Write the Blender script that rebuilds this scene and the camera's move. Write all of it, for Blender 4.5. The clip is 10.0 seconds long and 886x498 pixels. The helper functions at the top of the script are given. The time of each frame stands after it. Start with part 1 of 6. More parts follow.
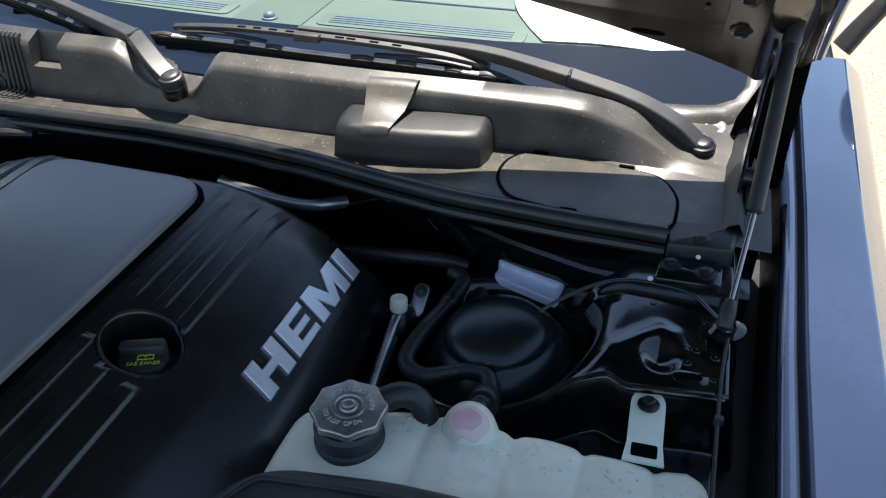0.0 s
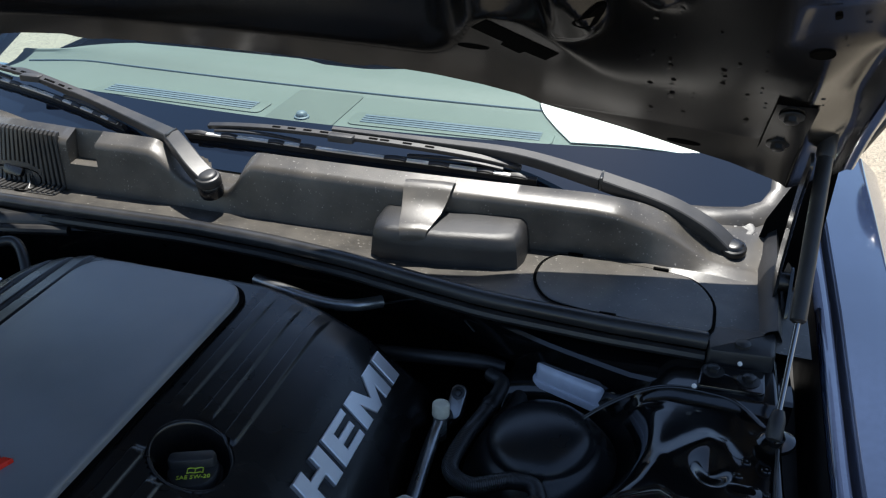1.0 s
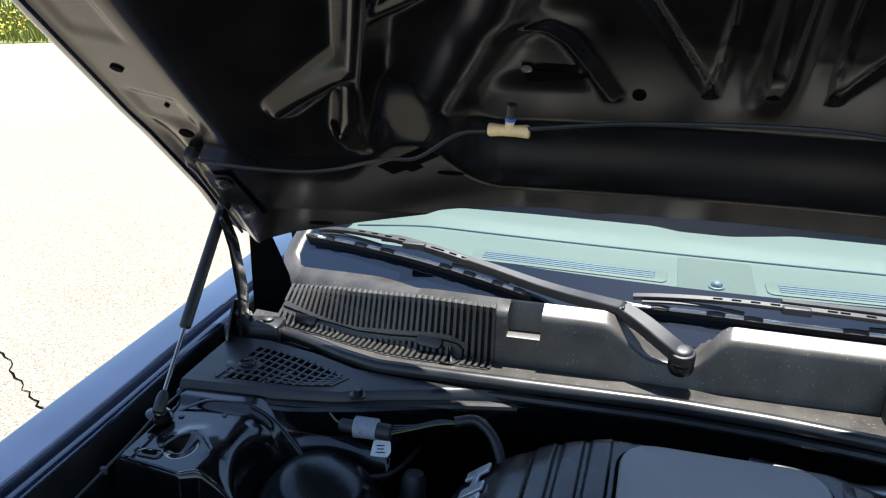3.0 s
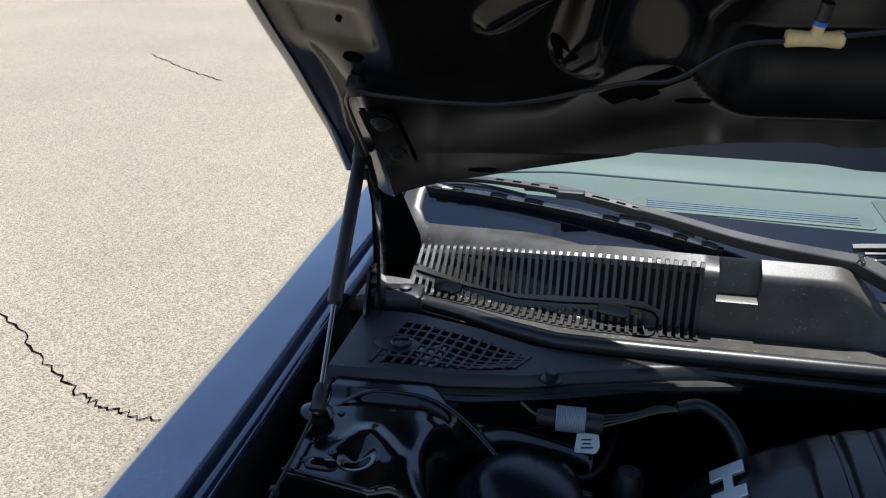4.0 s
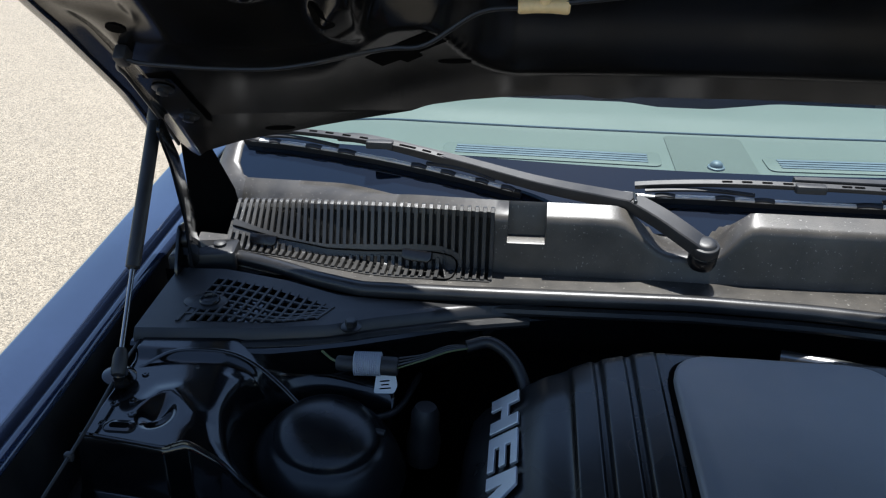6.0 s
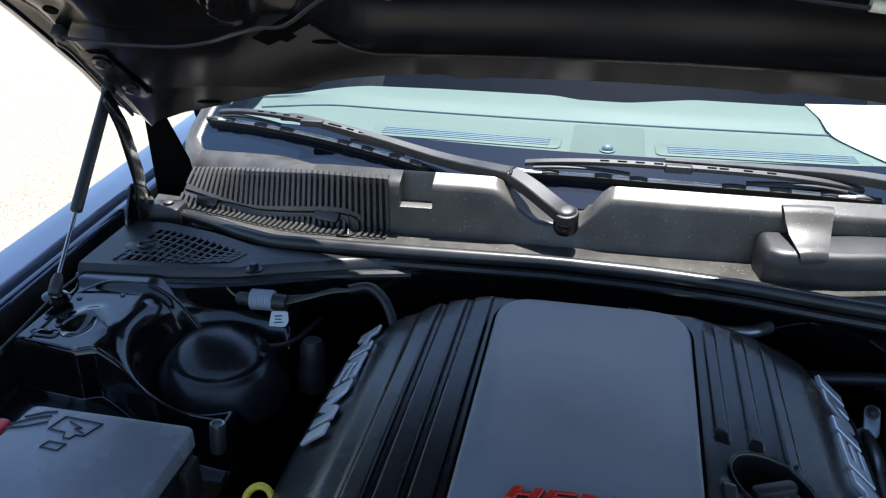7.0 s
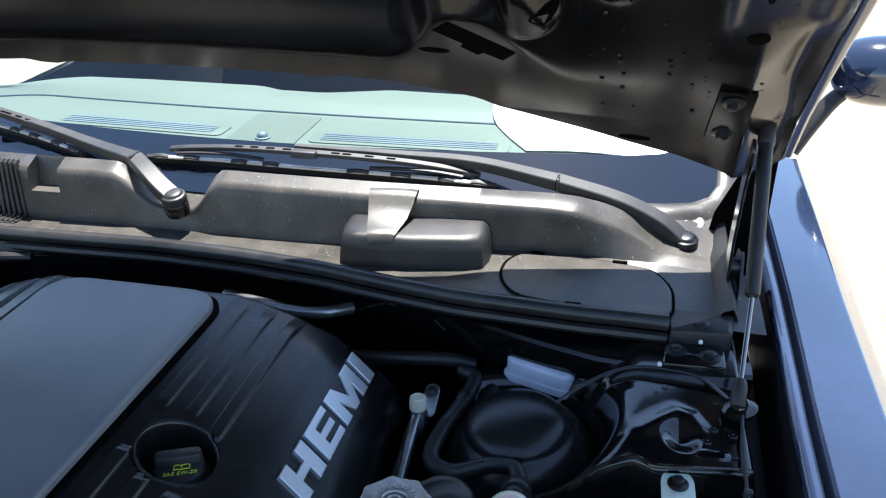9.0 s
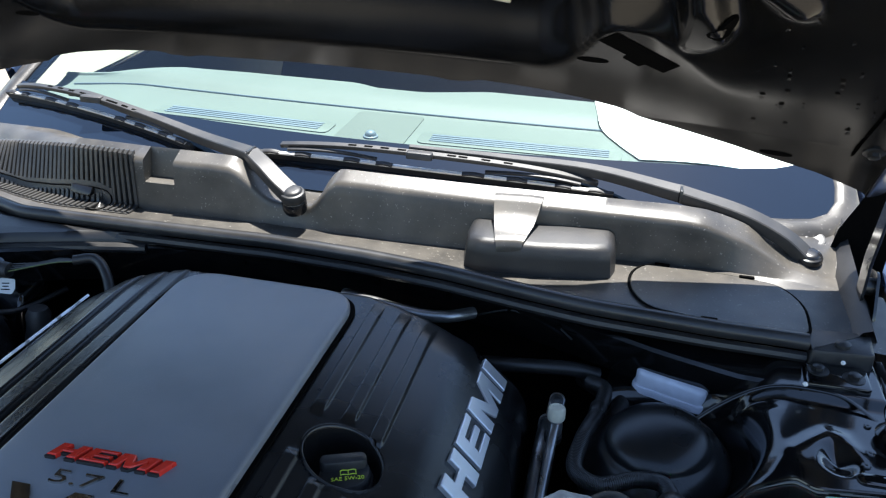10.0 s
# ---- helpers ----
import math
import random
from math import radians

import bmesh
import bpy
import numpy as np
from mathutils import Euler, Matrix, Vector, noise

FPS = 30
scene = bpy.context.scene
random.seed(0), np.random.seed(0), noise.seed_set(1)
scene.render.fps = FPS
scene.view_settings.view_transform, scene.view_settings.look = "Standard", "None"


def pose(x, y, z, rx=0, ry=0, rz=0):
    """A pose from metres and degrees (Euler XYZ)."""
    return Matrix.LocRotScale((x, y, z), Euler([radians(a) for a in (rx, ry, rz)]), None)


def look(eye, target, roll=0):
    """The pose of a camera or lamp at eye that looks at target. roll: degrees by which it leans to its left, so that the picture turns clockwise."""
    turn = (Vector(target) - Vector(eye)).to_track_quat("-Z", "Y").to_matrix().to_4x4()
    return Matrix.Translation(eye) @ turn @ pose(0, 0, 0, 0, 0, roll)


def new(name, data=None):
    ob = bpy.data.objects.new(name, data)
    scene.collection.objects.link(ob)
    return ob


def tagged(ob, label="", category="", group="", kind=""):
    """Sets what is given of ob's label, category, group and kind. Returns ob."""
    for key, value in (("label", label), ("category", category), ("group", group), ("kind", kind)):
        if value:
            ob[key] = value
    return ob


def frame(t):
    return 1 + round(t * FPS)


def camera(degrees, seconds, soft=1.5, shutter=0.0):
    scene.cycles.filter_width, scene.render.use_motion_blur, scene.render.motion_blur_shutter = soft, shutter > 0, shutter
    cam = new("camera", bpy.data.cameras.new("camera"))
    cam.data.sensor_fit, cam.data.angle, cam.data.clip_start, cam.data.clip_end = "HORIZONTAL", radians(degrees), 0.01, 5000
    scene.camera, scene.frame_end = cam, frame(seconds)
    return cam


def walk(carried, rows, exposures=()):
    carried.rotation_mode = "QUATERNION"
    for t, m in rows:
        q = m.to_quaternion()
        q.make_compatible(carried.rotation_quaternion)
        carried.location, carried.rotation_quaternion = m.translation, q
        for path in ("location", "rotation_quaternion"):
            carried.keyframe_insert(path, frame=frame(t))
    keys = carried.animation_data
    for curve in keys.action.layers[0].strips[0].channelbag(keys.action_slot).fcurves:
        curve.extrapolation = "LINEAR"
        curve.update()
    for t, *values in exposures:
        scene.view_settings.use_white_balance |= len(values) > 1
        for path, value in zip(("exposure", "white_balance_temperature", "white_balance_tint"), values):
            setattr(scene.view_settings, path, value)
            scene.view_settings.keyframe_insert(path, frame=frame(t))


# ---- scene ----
cam = camera(56.8, 10.0, 1.2)
PATH = [
    (0, (0.649, 0.162, 1.528), (0.161, 1.724, 0.378), -0.3),
    (0.5, (0.658, 0.18, 1.534), (0.175, 1.776, 0.431), -0.0),
    (1, (0.587, 0.158, 1.567), (0.094, 1.815, 0.562), 0.3),
    (1.5, (0.435, 0.079, 1.6), (-0.097, 1.823, 0.78), 0.4),
    (2, (0.254, 0.0, 1.607), (-0.295, 1.781, 0.88), 0.4),
    (2.5, (0.07, -0.016, 1.596), (-0.469, 1.777, 0.894), 0.6),
    (3, (-0.105, 0.016, 1.582), (-0.599, 1.828, 0.895), 0.9),
    (3.2, (-0.17, 0.033, 1.568), (-0.66, 1.847, 0.883), 0.9),
    (4.3, (-0.503, 0.198, 1.498), (-0.845, 1.952, 0.598), 0.1),
    (4.5, (-0.533, 0.225, 1.501), (-0.806, 1.958, 0.541), 0.6),
    (5, (-0.537, 0.248, 1.524), (-0.746, 1.978, 0.543), 0.4),
    (5.5, (-0.448, 0.201, 1.547), (-0.617, 1.936, 0.567), 0.4),
    (5.7, (-0.384, 0.183, 1.556), (-0.534, 1.922, 0.58), 0.5),
    (7, (0.0, 0.007, 1.559), (-0.371, 1.743, 0.636), -0.4),
    (7.5, (0.206, -0.013, 1.564), (-0.209, 1.713, 0.643), -0.3),
    (8, (0.449, 0.045, 1.555), (0.071, 1.78, 0.635), 0.1),
    (8.5, (0.571, 0.08, 1.55), (0.202, 1.823, 0.64), 0.1),
    (9, (0.577, 0.097, 1.534), (0.193, 1.836, 0.624), -0.4),
    (9.5, (0.493, 0.091, 1.531), (0.11, 1.829, 0.619), -0.1),
    (10, (0.414, 0.072, 1.545), (0.017, 1.801, 0.622), 1.5),
]
EXPOSURES = [(0, 1.61, 6600, 10), (0.5, 1.26, 6500, 10), (1, 1.21, 6250, 10), (1.6, 2.11, 6300, 10), (2.2, 2.66, 6300, 10), (2.6, 2.16, 6200, 10), (3.2, 1.41, 6100, 10), (4.3, 0.81, 6000, 10), (5.5, 0.86, 6000, 10), (6.8, 1.56, 5900, 10), (7.5, 2.11, 6000, 10), (8, 2.61, 6000, 10), (8.6, 2.36, 6150, 10), (9.5, 1.66, 6150, 10), (10, 2.01, 6200, 10)]
walk(cam, [(t, look(eye, target, roll)) for t, eye, target, roll in PATH], EXPOSURES)

# ---- light ----
SUN = Vector((0.02, 0.275, 1.0)).normalized()
elev, azim = math.asin(SUN.z), math.atan2(SUN.x, SUN.y)
world = bpy.data.worlds.new("sky")
scene.world = world
world.use_nodes = True
wn = world.node_tree.nodes
sky = wn.new("ShaderNodeTexSky")
sky.sky_type, sky.sun_disc, sky.sun_elevation, sky.sun_rotation = "NISHITA", False, elev, azim
sky.dust_density, sky.ozone_density = 0.25, 0.3
world.node_tree.links.new(sky.outputs[0], wn["Background"].inputs[0])
wn["Background"].inputs[1].default_value = 0.085
sun = new("sun", bpy.data.lights.new("sun", "SUN"))
sun.data.energy, sun.data.angle, sun.data.color = 5.0, radians(0.6), (1.0, 0.95, 0.86)
sun.matrix_world = look((6 * SUN.x, 6 * SUN.y, 6 * SUN.z), (0, 0, 0))


# ---- materials ----
def material(name, colour, rough=0.5, metal=0.0, fine=200.0, broad=6.0, vary=0.15, bump=0.05, dust=0.0, dust_colour=(0.45, 0.4, 0.33), coat=0.0, spread=0.12, fleck=0.0, spec=0.5, coat_rough=0.03):
    """A surface with grain at two scales, fine relief, and a thin uneven film of dust."""
    m = bpy.data.materials.new(name)
    m.use_nodes = True
    t = m.node_tree
    b = t.nodes["Principled BSDF"]
    co = t.nodes.new("ShaderNodeTexCoord")

    def noise_at(scale, detail=4.0):
        n = t.nodes.new("ShaderNodeTexNoise")
        n.inputs["Scale"].default_value, n.inputs["Detail"].default_value = scale, detail
        t.links.new(co.outputs["Object"], n.inputs["Vector"])
        return n.outputs["Fac"]

    def remap(source, a, b0, lo, hi):
        r = t.nodes.new("ShaderNodeMapRange")
        for k, v in zip((1, 2, 3, 4), (a, b0, lo, hi)):
            r.inputs[k].default_value = v
        t.links.new(source, r.inputs[0])
        return r.outputs[0]

    def blend(fac, a, c):
        x = t.nodes.new("ShaderNodeMix")
        x.data_type = "RGBA"
        t.links.new(fac, x.inputs[0])
        for k, v in ((6, a), (7, c)):
            if isinstance(v, tuple):
                x.inputs[k].default_value = (*v, 1)
            else:
                t.links.new(v, x.inputs[k])
        return x.outputs[2]

    wide, small = noise_at(broad), noise_at(fine, 2.0)
    lo = tuple(c * (1 - vary) for c in colour)
    hi = tuple(min(1, c * (1 + vary)) for c in colour)
    col = blend(remap(wide, 0.3, 0.7, 0, 1), lo, hi)
    col = blend(remap(small, 0.35, 0.65, 0, 0.5), col, lo)
    if dust:
        col = blend(remap(noise_at(broad * 3, 6.0), 0.35, 0.75, 0, dust), col, dust_colour)
    if fleck:
        v = t.nodes.new("ShaderNodeTexNoise")
        v.inputs["Scale"].default_value, v.inputs["Detail"].default_value = 260.0, 1.0
        t.links.new(co.outputs["Object"], v.inputs["Vector"])
        col = blend(remap(v.outputs["Fac"], 0.69, 0.77, 0, fleck), col, (0.7, 0.66, 0.6))
    t.links.new(col, b.inputs["Base Color"])
    t.links.new(remap(wide, 0.3, 0.7, max(0.02, rough - spread / 2), min(1, rough + spread / 2)), b.inputs["Roughness"])
    b.inputs["Metallic"].default_value, b.inputs["Coat Weight"].default_value, b.inputs["Coat Roughness"].default_value = metal, coat, coat_rough
    b.inputs["Specular IOR Level"].default_value = spec
    if bump:
        n = t.nodes.new("ShaderNodeBump")
        n.inputs["Strength"].default_value, n.inputs["Distance"].default_value = bump, 0.002
        t.links.new(small, n.inputs["Height"])
        t.links.new(n.outputs[0], b.inputs["Normal"])
    return m


PAINT = material("black_paint", (0.017, 0.026, 0.055), 0.1, broad=3, vary=0.3, bump=0.0, coat=1.0, spread=0.05)
BAY_PAINT = material("engine_bay_paint", (0.0034, 0.0036, 0.0042), 0.14, broad=9, vary=0.35, bump=0.004, dust=0.008, coat=0.4, spread=0.08, coat_rough=0.05)
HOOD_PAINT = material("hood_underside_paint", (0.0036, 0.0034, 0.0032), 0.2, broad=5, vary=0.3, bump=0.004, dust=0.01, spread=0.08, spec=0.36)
COWL = material("cowl_plastic", (0.040, 0.037, 0.033), 0.36, fine=900, broad=7, vary=0.25, bump=0.14, dust=0.1, fleck=0.22)
GRILLE = material("cowl_grille_plastic", (0.038, 0.0375, 0.037), 0.34, fine=900, broad=9, vary=0.25, bump=0.1, dust=0.04)
GLOSSBLACK = material("gloss_black_plastic", (0.006, 0.006, 0.007), 0.25, fine=400, broad=20, vary=0.3, bump=0.02)
# Copy of the cowl plastic, darkened so that shade is in the colour.
COWL_DARK = material("cowl_plastic_dark", (0.013, 0.013, 0.014), 0.42, fine=900, broad=9, vary=0.25, bump=0.2, dust=0.025)
COVER = material("engine_cover_plastic", (0.0088, 0.0088, 0.0093), 0.28, fine=700, broad=8, vary=0.3, bump=0.06, dust=0.012)
SATIN = material("satin_black_steel", (0.008, 0.0085, 0.0095), 0.3, fine=500, broad=10, vary=0.2, bump=0.03, dust=0.01)
PLATE = material("cover_plate_satin", (0.19, 0.2, 0.218), 0.33, fine=1100, broad=6, vary=0.2, bump=0.14, dust=0.06)
SILVER = material("satin_silver", (0.72, 0.72, 0.73), 0.36, metal=0.75, fine=600, broad=20, vary=0.05, bump=0.02)
FUSELID = material("fuse_lid_plastic", (0.21, 0.214, 0.225), 0.27, fine=900, broad=8, vary=0.2, bump=0.12, dust=0.05)
RED = material("red_enamel", (0.62, 0.03, 0.015), 0.28, fine=300, broad=25, vary=0.15, bump=0.02)
BLACK = material("black_plastic", (0.016, 0.016, 0.017), 0.5, fine=500, broad=15, vary=0.3, bump=0.08, dust=0.03)
# Near-black painted as shade in holes and gaps, also for cracks and print.
SHADE_MARK = material("shade_and_mark_black", (0.0012, 0.0012, 0.0012), 0.9, fine=80, broad=10, vary=0.3, bump=0.0, spec=0.05)
SEALRUBBER = material("seal_rubber", (0.02, 0.02, 0.021), 0.34, fine=500, broad=12, vary=0.3, bump=0.05, dust=0.03)
RUBBER = material("rubber", (0.013, 0.013, 0.0135), 0.42, fine=500, broad=20, vary=0.3, bump=0.08, dust=0.02)
ROD = material("polished_rod", (0.32, 0.32, 0.33), 0.12, metal=1.0, fine=400, broad=30, vary=0.1, bump=0.0)
CHROME = material("chromed_lettering", (0.62, 0.6, 0.57), 0.16, metal=1.0, fine=400, broad=30, vary=0.1, bump=0.0)
STEEL = material("bare_steel", (0.62, 0.61, 0.58), 0.48, metal=0.6, fine=400, broad=30, vary=0.15, bump=0.03)
ALU = material("dull_aluminium", (0.34, 0.345, 0.35), 0.33, metal=0.9, fine=300, broad=30, vary=0.2, bump=0.06)
CAPMETAL = material("worn_cap_metal", (0.40, 0.40, 0.39), 0.34, metal=0.85, fine=250, broad=40, vary=0.35, bump=0.1)
DARKBOLT = material("dark_bolt", (0.06, 0.06, 0.06), 0.35, metal=0.8, fine=300, broad=40, vary=0.3, bump=0.05)
TANK = material("milky_tank_plastic", (0.85, 0.82, 0.66), 0.33, fine=60, broad=9, vary=0.12, bump=0.04)
TANK.node_tree.nodes["Principled BSDF"].inputs["Subsurface Weight"].default_value = 0.5
TANK.node_tree.nodes["Principled BSDF"].inputs["Subsurface Scale"].default_value = 0.012
PINK = material("pink_stain", (0.7, 0.4, 0.42), 0.33, fine=60, broad=20, vary=0.15, bump=0.03)
PALEPINK = material("pale_pink_stain", (0.73, 0.58, 0.5), 0.33, fine=60, broad=20, vary=0.12, bump=0.03)
CREAM = material("cream_plastic", (0.62, 0.58, 0.45), 0.4, fine=200, broad=40, vary=0.15, bump=0.03)
YELLOW = material("yellow_plastic", (0.75, 0.55, 0.04), 0.35, fine=200, broad=30, vary=0.15, bump=0.03)
TAN = material("tan_plastic", (0.66, 0.5, 0.25), 0.45, fine=200, broad=40, vary=0.2, bump=0.03)
LIME = material("lime_print", (0.5, 0.6, 0.05), 0.5, fine=200, broad=40, vary=0.1, bump=0)
DULLWIRE = material("dull_green_wire", (0.09, 0.11, 0.03), 0.5, fine=200, broad=40, vary=0.2, bump=0)
BLUE = material("blue_plastic", (0.03, 0.13, 0.5), 0.4, fine=200, broad=40, vary=0.1, bump=0)
CONNGREY = material("grey_connector", (0.34, 0.36, 0.4), 0.45, fine=300, broad=30, vary=0.1, bump=0.04)
LABEL = material("white_label", (0.75, 0.74, 0.7), 0.5, fine=200, broad=30, vary=0.08, bump=0.02)
BOTTLE = material("bluish_white_plastic", (0.6, 0.63, 0.72), 0.4, fine=100, broad=20, vary=0.1, bump=0.04)
REDPLASTIC = material("red_plastic", (0.6, 0.05, 0.06), 0.4, fine=200, broad=20, vary=0.15, bump=0.03)
DASH = material("dash_vinyl", (0.104, 0.126, 0.121), 0.6, fine=700, broad=4, vary=0.08, bump=0.3)
DASH_GREY = material("dash_speaker_weave", (0.092, 0.11, 0.105), 0.7, fine=1500, broad=6, vary=0.1, bump=0.5)
SLATE = material("vent_slat_plastic", (0.1, 0.13, 0.17), 0.5, fine=300, broad=10, vary=0.1, bump=0.05)
# Darkened below the grille plastic, so the cover's shade is in the colour.
PLENUM = material("plenum_cover_plastic", (0.0135, 0.014, 0.0155), 0.42, fine=900, broad=9, vary=0.25, bump=0.12, dust=0.02)
GLARE = material("glare_white", (0.85, 0.85, 0.83), 0.7, fine=300, broad=8, vary=0.03, bump=0.05)
# The blue in this base colour stands in for the sky's reflection.
FRIT = material("ceramic_band", (0.003, 0.006, 0.012), 0.02, fine=200, broad=10, vary=0.1, bump=0.0, spec=1.0, spread=0.01)


def glass_material():
    m = bpy.data.materials.new("windshield_glass")
    m.use_nodes = True
    t = m.node_tree
    t.nodes.remove(t.nodes["Principled BSDF"])
    clear, gloss, mix, fres = (t.nodes.new("ShaderNode" + n) for n in ("BsdfTransparent", "BsdfGlossy", "MixShader", "Fresnel"))
    clear.inputs[0].default_value = (0.75, 0.905, 0.875, 1)
    gloss.inputs["Roughness"].default_value = 0.0
    fres.inputs[0].default_value = 1.5
    t.links.new(fres.outputs[0], mix.inputs[0])
    t.links.new(clear.outputs[0], mix.inputs[1])
    t.links.new(gloss.outputs[0], mix.inputs[2])
    t.links.new(mix.outputs[0], t.nodes["Material Output"].inputs[0])
    return m


GLASS = glass_material()


def pavement_material():
    """Exposed aggregate: small stones in tan cement, with broad stains."""
    m = material("aggregate_pavement", (0.302, 0.270, 0.217), 0.85, fine=150, broad=0.7, vary=0.12, bump=0.0)
    t = m.node_tree
    b = t.nodes["Principled BSDF"]
    co = t.nodes.new("ShaderNodeTexCoord")
    v = t.nodes.new("ShaderNodeTexVoronoi")
    v.inputs["Scale"].default_value = 175.0
    t.links.new(co.outputs["Object"], v.inputs["Vector"])
    ramp = t.nodes.new("ShaderNodeValToRGB")
    ramp.color_ramp.elements[0].color, ramp.color_ramp.elements[1].color = (0.5, 0.48, 0.45, 1), (1.42, 1.36, 1.27, 1)
    sep = t.nodes.new("ShaderNodeSeparateColor")
    t.links.new(v.outputs["Color"], sep.inputs[0])
    t.links.new(sep.outputs[0], ramp.inputs[0])
    old = b.inputs["Base Color"].links[0].from_socket
    mul = t.nodes.new("ShaderNodeMix")
    mul.data_type, mul.blend_type = "RGBA", "MULTIPLY"
    mul.inputs[0].default_value = 1.0
    t.links.new(old, mul.inputs[6])
    t.links.new(ramp.outputs[0], mul.inputs[7])
    t.links.new(mul.outputs[2], b.inputs["Base Color"])
    bump = t.nodes.new("ShaderNodeBump")
    bump.inputs["Strength"].default_value, bump.inputs["Distance"].default_value = 0.9, 0.006
    bump.invert = True
    t.links.new(v.outputs["Distance"], bump.inputs["Height"])
    t.links.new(bump.outputs[0], b.inputs["Normal"])
    return m


PAVEMENT = pavement_material()


def screen_material():
    """A fine woven insect screen: grey threads over dark holes."""
    m = material("insect_screen", (0.02, 0.02, 0.019), 0.6, fine=900, broad=30, vary=0.3, bump=0.0, dust=0.06)
    t = m.node_tree
    b = t.nodes["Principled BSDF"]
    co = t.nodes.new("ShaderNodeTexCoord")
    v = t.nodes.new("ShaderNodeTexVoronoi")
    v.inputs["Scale"].default_value, v.inputs["Randomness"].default_value = 420.0, 0.25
    t.links.new(co.outputs["Object"], v.inputs["Vector"])
    r = t.nodes.new("ShaderNodeMapRange")
    for k, x in zip((1, 2, 3, 4), (0.35, 0.6, 0.04, 1.0)):
        r.inputs[k].default_value = x
    t.links.new(v.outputs["Distance"], r.inputs[0])
    old = b.inputs["Base Color"].links[0].from_socket
    mul = t.nodes.new("ShaderNodeMix")
    mul.data_type, mul.blend_type = "RGBA", "MULTIPLY"
    mul.inputs[0].default_value = 1.0
    t.links.new(old, mul.inputs[6])
    t.links.new(r.outputs[0], mul.inputs[7])
    t.links.new(mul.outputs[2], b.inputs["Base Color"])
    return m


SCREEN = screen_material()
GRASS = material("grass_blades", (0.16, 0.18, 0.03), 0.6, fine=20, broad=0.6, vary=0.4, bump=0)
FLOWER = material("yellow_flowers", (0.6, 0.5, 0.04), 0.6, fine=20, broad=2, vary=0.3, bump=0)

# ---- building blocks ----
ORIGIN = {}


def thing(name, p, label, category, group="", kind=""):
    ob = tagged(new(name), label, category, group, kind)
    ob.location, ob.empty_display_size = p, 0.05
    ORIGIN[ob.name] = Vector(p)
    return ob


def solid(name, bm, mat, smooth=35):
    me = bpy.data.meshes.new(name)
    bmesh.ops.recalc_face_normals(bm, faces=bm.faces)
    bm.to_mesh(me)
    bm.free()
    me.materials.append(mat)
    if smooth:
        me.polygons.foreach_set("use_smooth", [True] * len(me.polygons))
        me.set_sharp_from_angle(angle=radians(smooth))
    return new(name, me)


def part(name, bm, mat, parent, label="", smooth=35):
    """One mesh, drawn in world places, under a thing or a part."""
    ob = solid(name, bm, mat, smooth)
    ob.parent = parent
    ob.matrix_parent_inverse = Matrix.Translation(-ORIGIN.get(parent.name, Vector()))
    return tagged(ob, label)


def single(name, bm, mat, label, category, group="", kind="", smooth=35):
    return tagged(solid(name, bm, mat, smooth), label, category, group, kind)


def grid(bm, rows, close=False):
    vs = [[bm.verts.new(p) for p in r] for r in rows]
    for a, b in zip(vs, vs[1:]):
        n = len(a)
        for i in range(n if close else n - 1):
            j = (i + 1) % n
            bm.faces.new((a[i], a[j], b[j], b[i]))
    return vs


def surf(bm, f, us, vs, thick=0.0, way=(0, 0, -1)):
    """A sheet f(u, v) with an optional thickness along way."""
    rows = [[Vector(f(u, v)) for u in us] for v in vs]
    top = grid(bm, rows)
    if thick:
        low = grid(bm, [[p + Vector(way) * thick for p in r] for r in rows])
        rim = lambda g: g[0] + [r[-1] for r in g[1:]] + g[-1][-2::-1] + [r[0] for r in g[-2:0:-1]]
        a, b = rim(top), rim(low)
        for i in range(len(a)):
            j = (i + 1) % len(a)
            bm.faces.new((a[i], a[j], b[j], b[i]))
    return bm


def smooth_path(pts, n=8):
    """Catmull-Rom through the points."""
    p = [Vector(q) for q in pts]
    p = [2 * p[0] - p[1]] + p + [2 * p[-1] - p[-2]]
    out = []
    for a, b, c, d in zip(p, p[1:], p[2:], p[3:]):
        for k in range(n):
            s = k / n
            out.append(0.5 * (2 * b + (c - a) * s + (2 * a - 5 * b + 4 * c - d) * s * s + (3 * b - a - 3 * c + d) * s ** 3))
    return out + [p[-2]]


def tube(bm, pts, r, seg=10, n=8, flat=1.0, up=(0, 0, 1), rings=0.0):
    """A round or flattened rod along a smooth path. r: a radius, or one for each end."""
    path = smooth_path(pts, n) if n > 1 else [Vector(q) for q in pts]
    r0, r1 = r if isinstance(r, tuple) else (r, r)
    rows = []
    for i, p in enumerate(path):
        d = (path[min(i + 1, len(path) - 1)] - path[max(i - 1, 0)]).normalized()
        side = d.cross(Vector(up))
        side = side.normalized() if side.length > 1e-4 else Vector((1, 0, 0))
        top = side.cross(d)
        s = i / max(1, len(path) - 1)
        rad = (r0 + (r1 - r0) * s) * (1 + (rings if i % 2 else 0))
        rows.append([p + rad * (math.cos(2 * math.pi * k / seg) * side + flat * math.sin(2 * math.pi * k / seg) * top) for k in range(seg)])
    g = grid(bm, rows, True)
    bm.faces.new(g[0]), bm.faces.new(g[-1][::-1])
    return bm


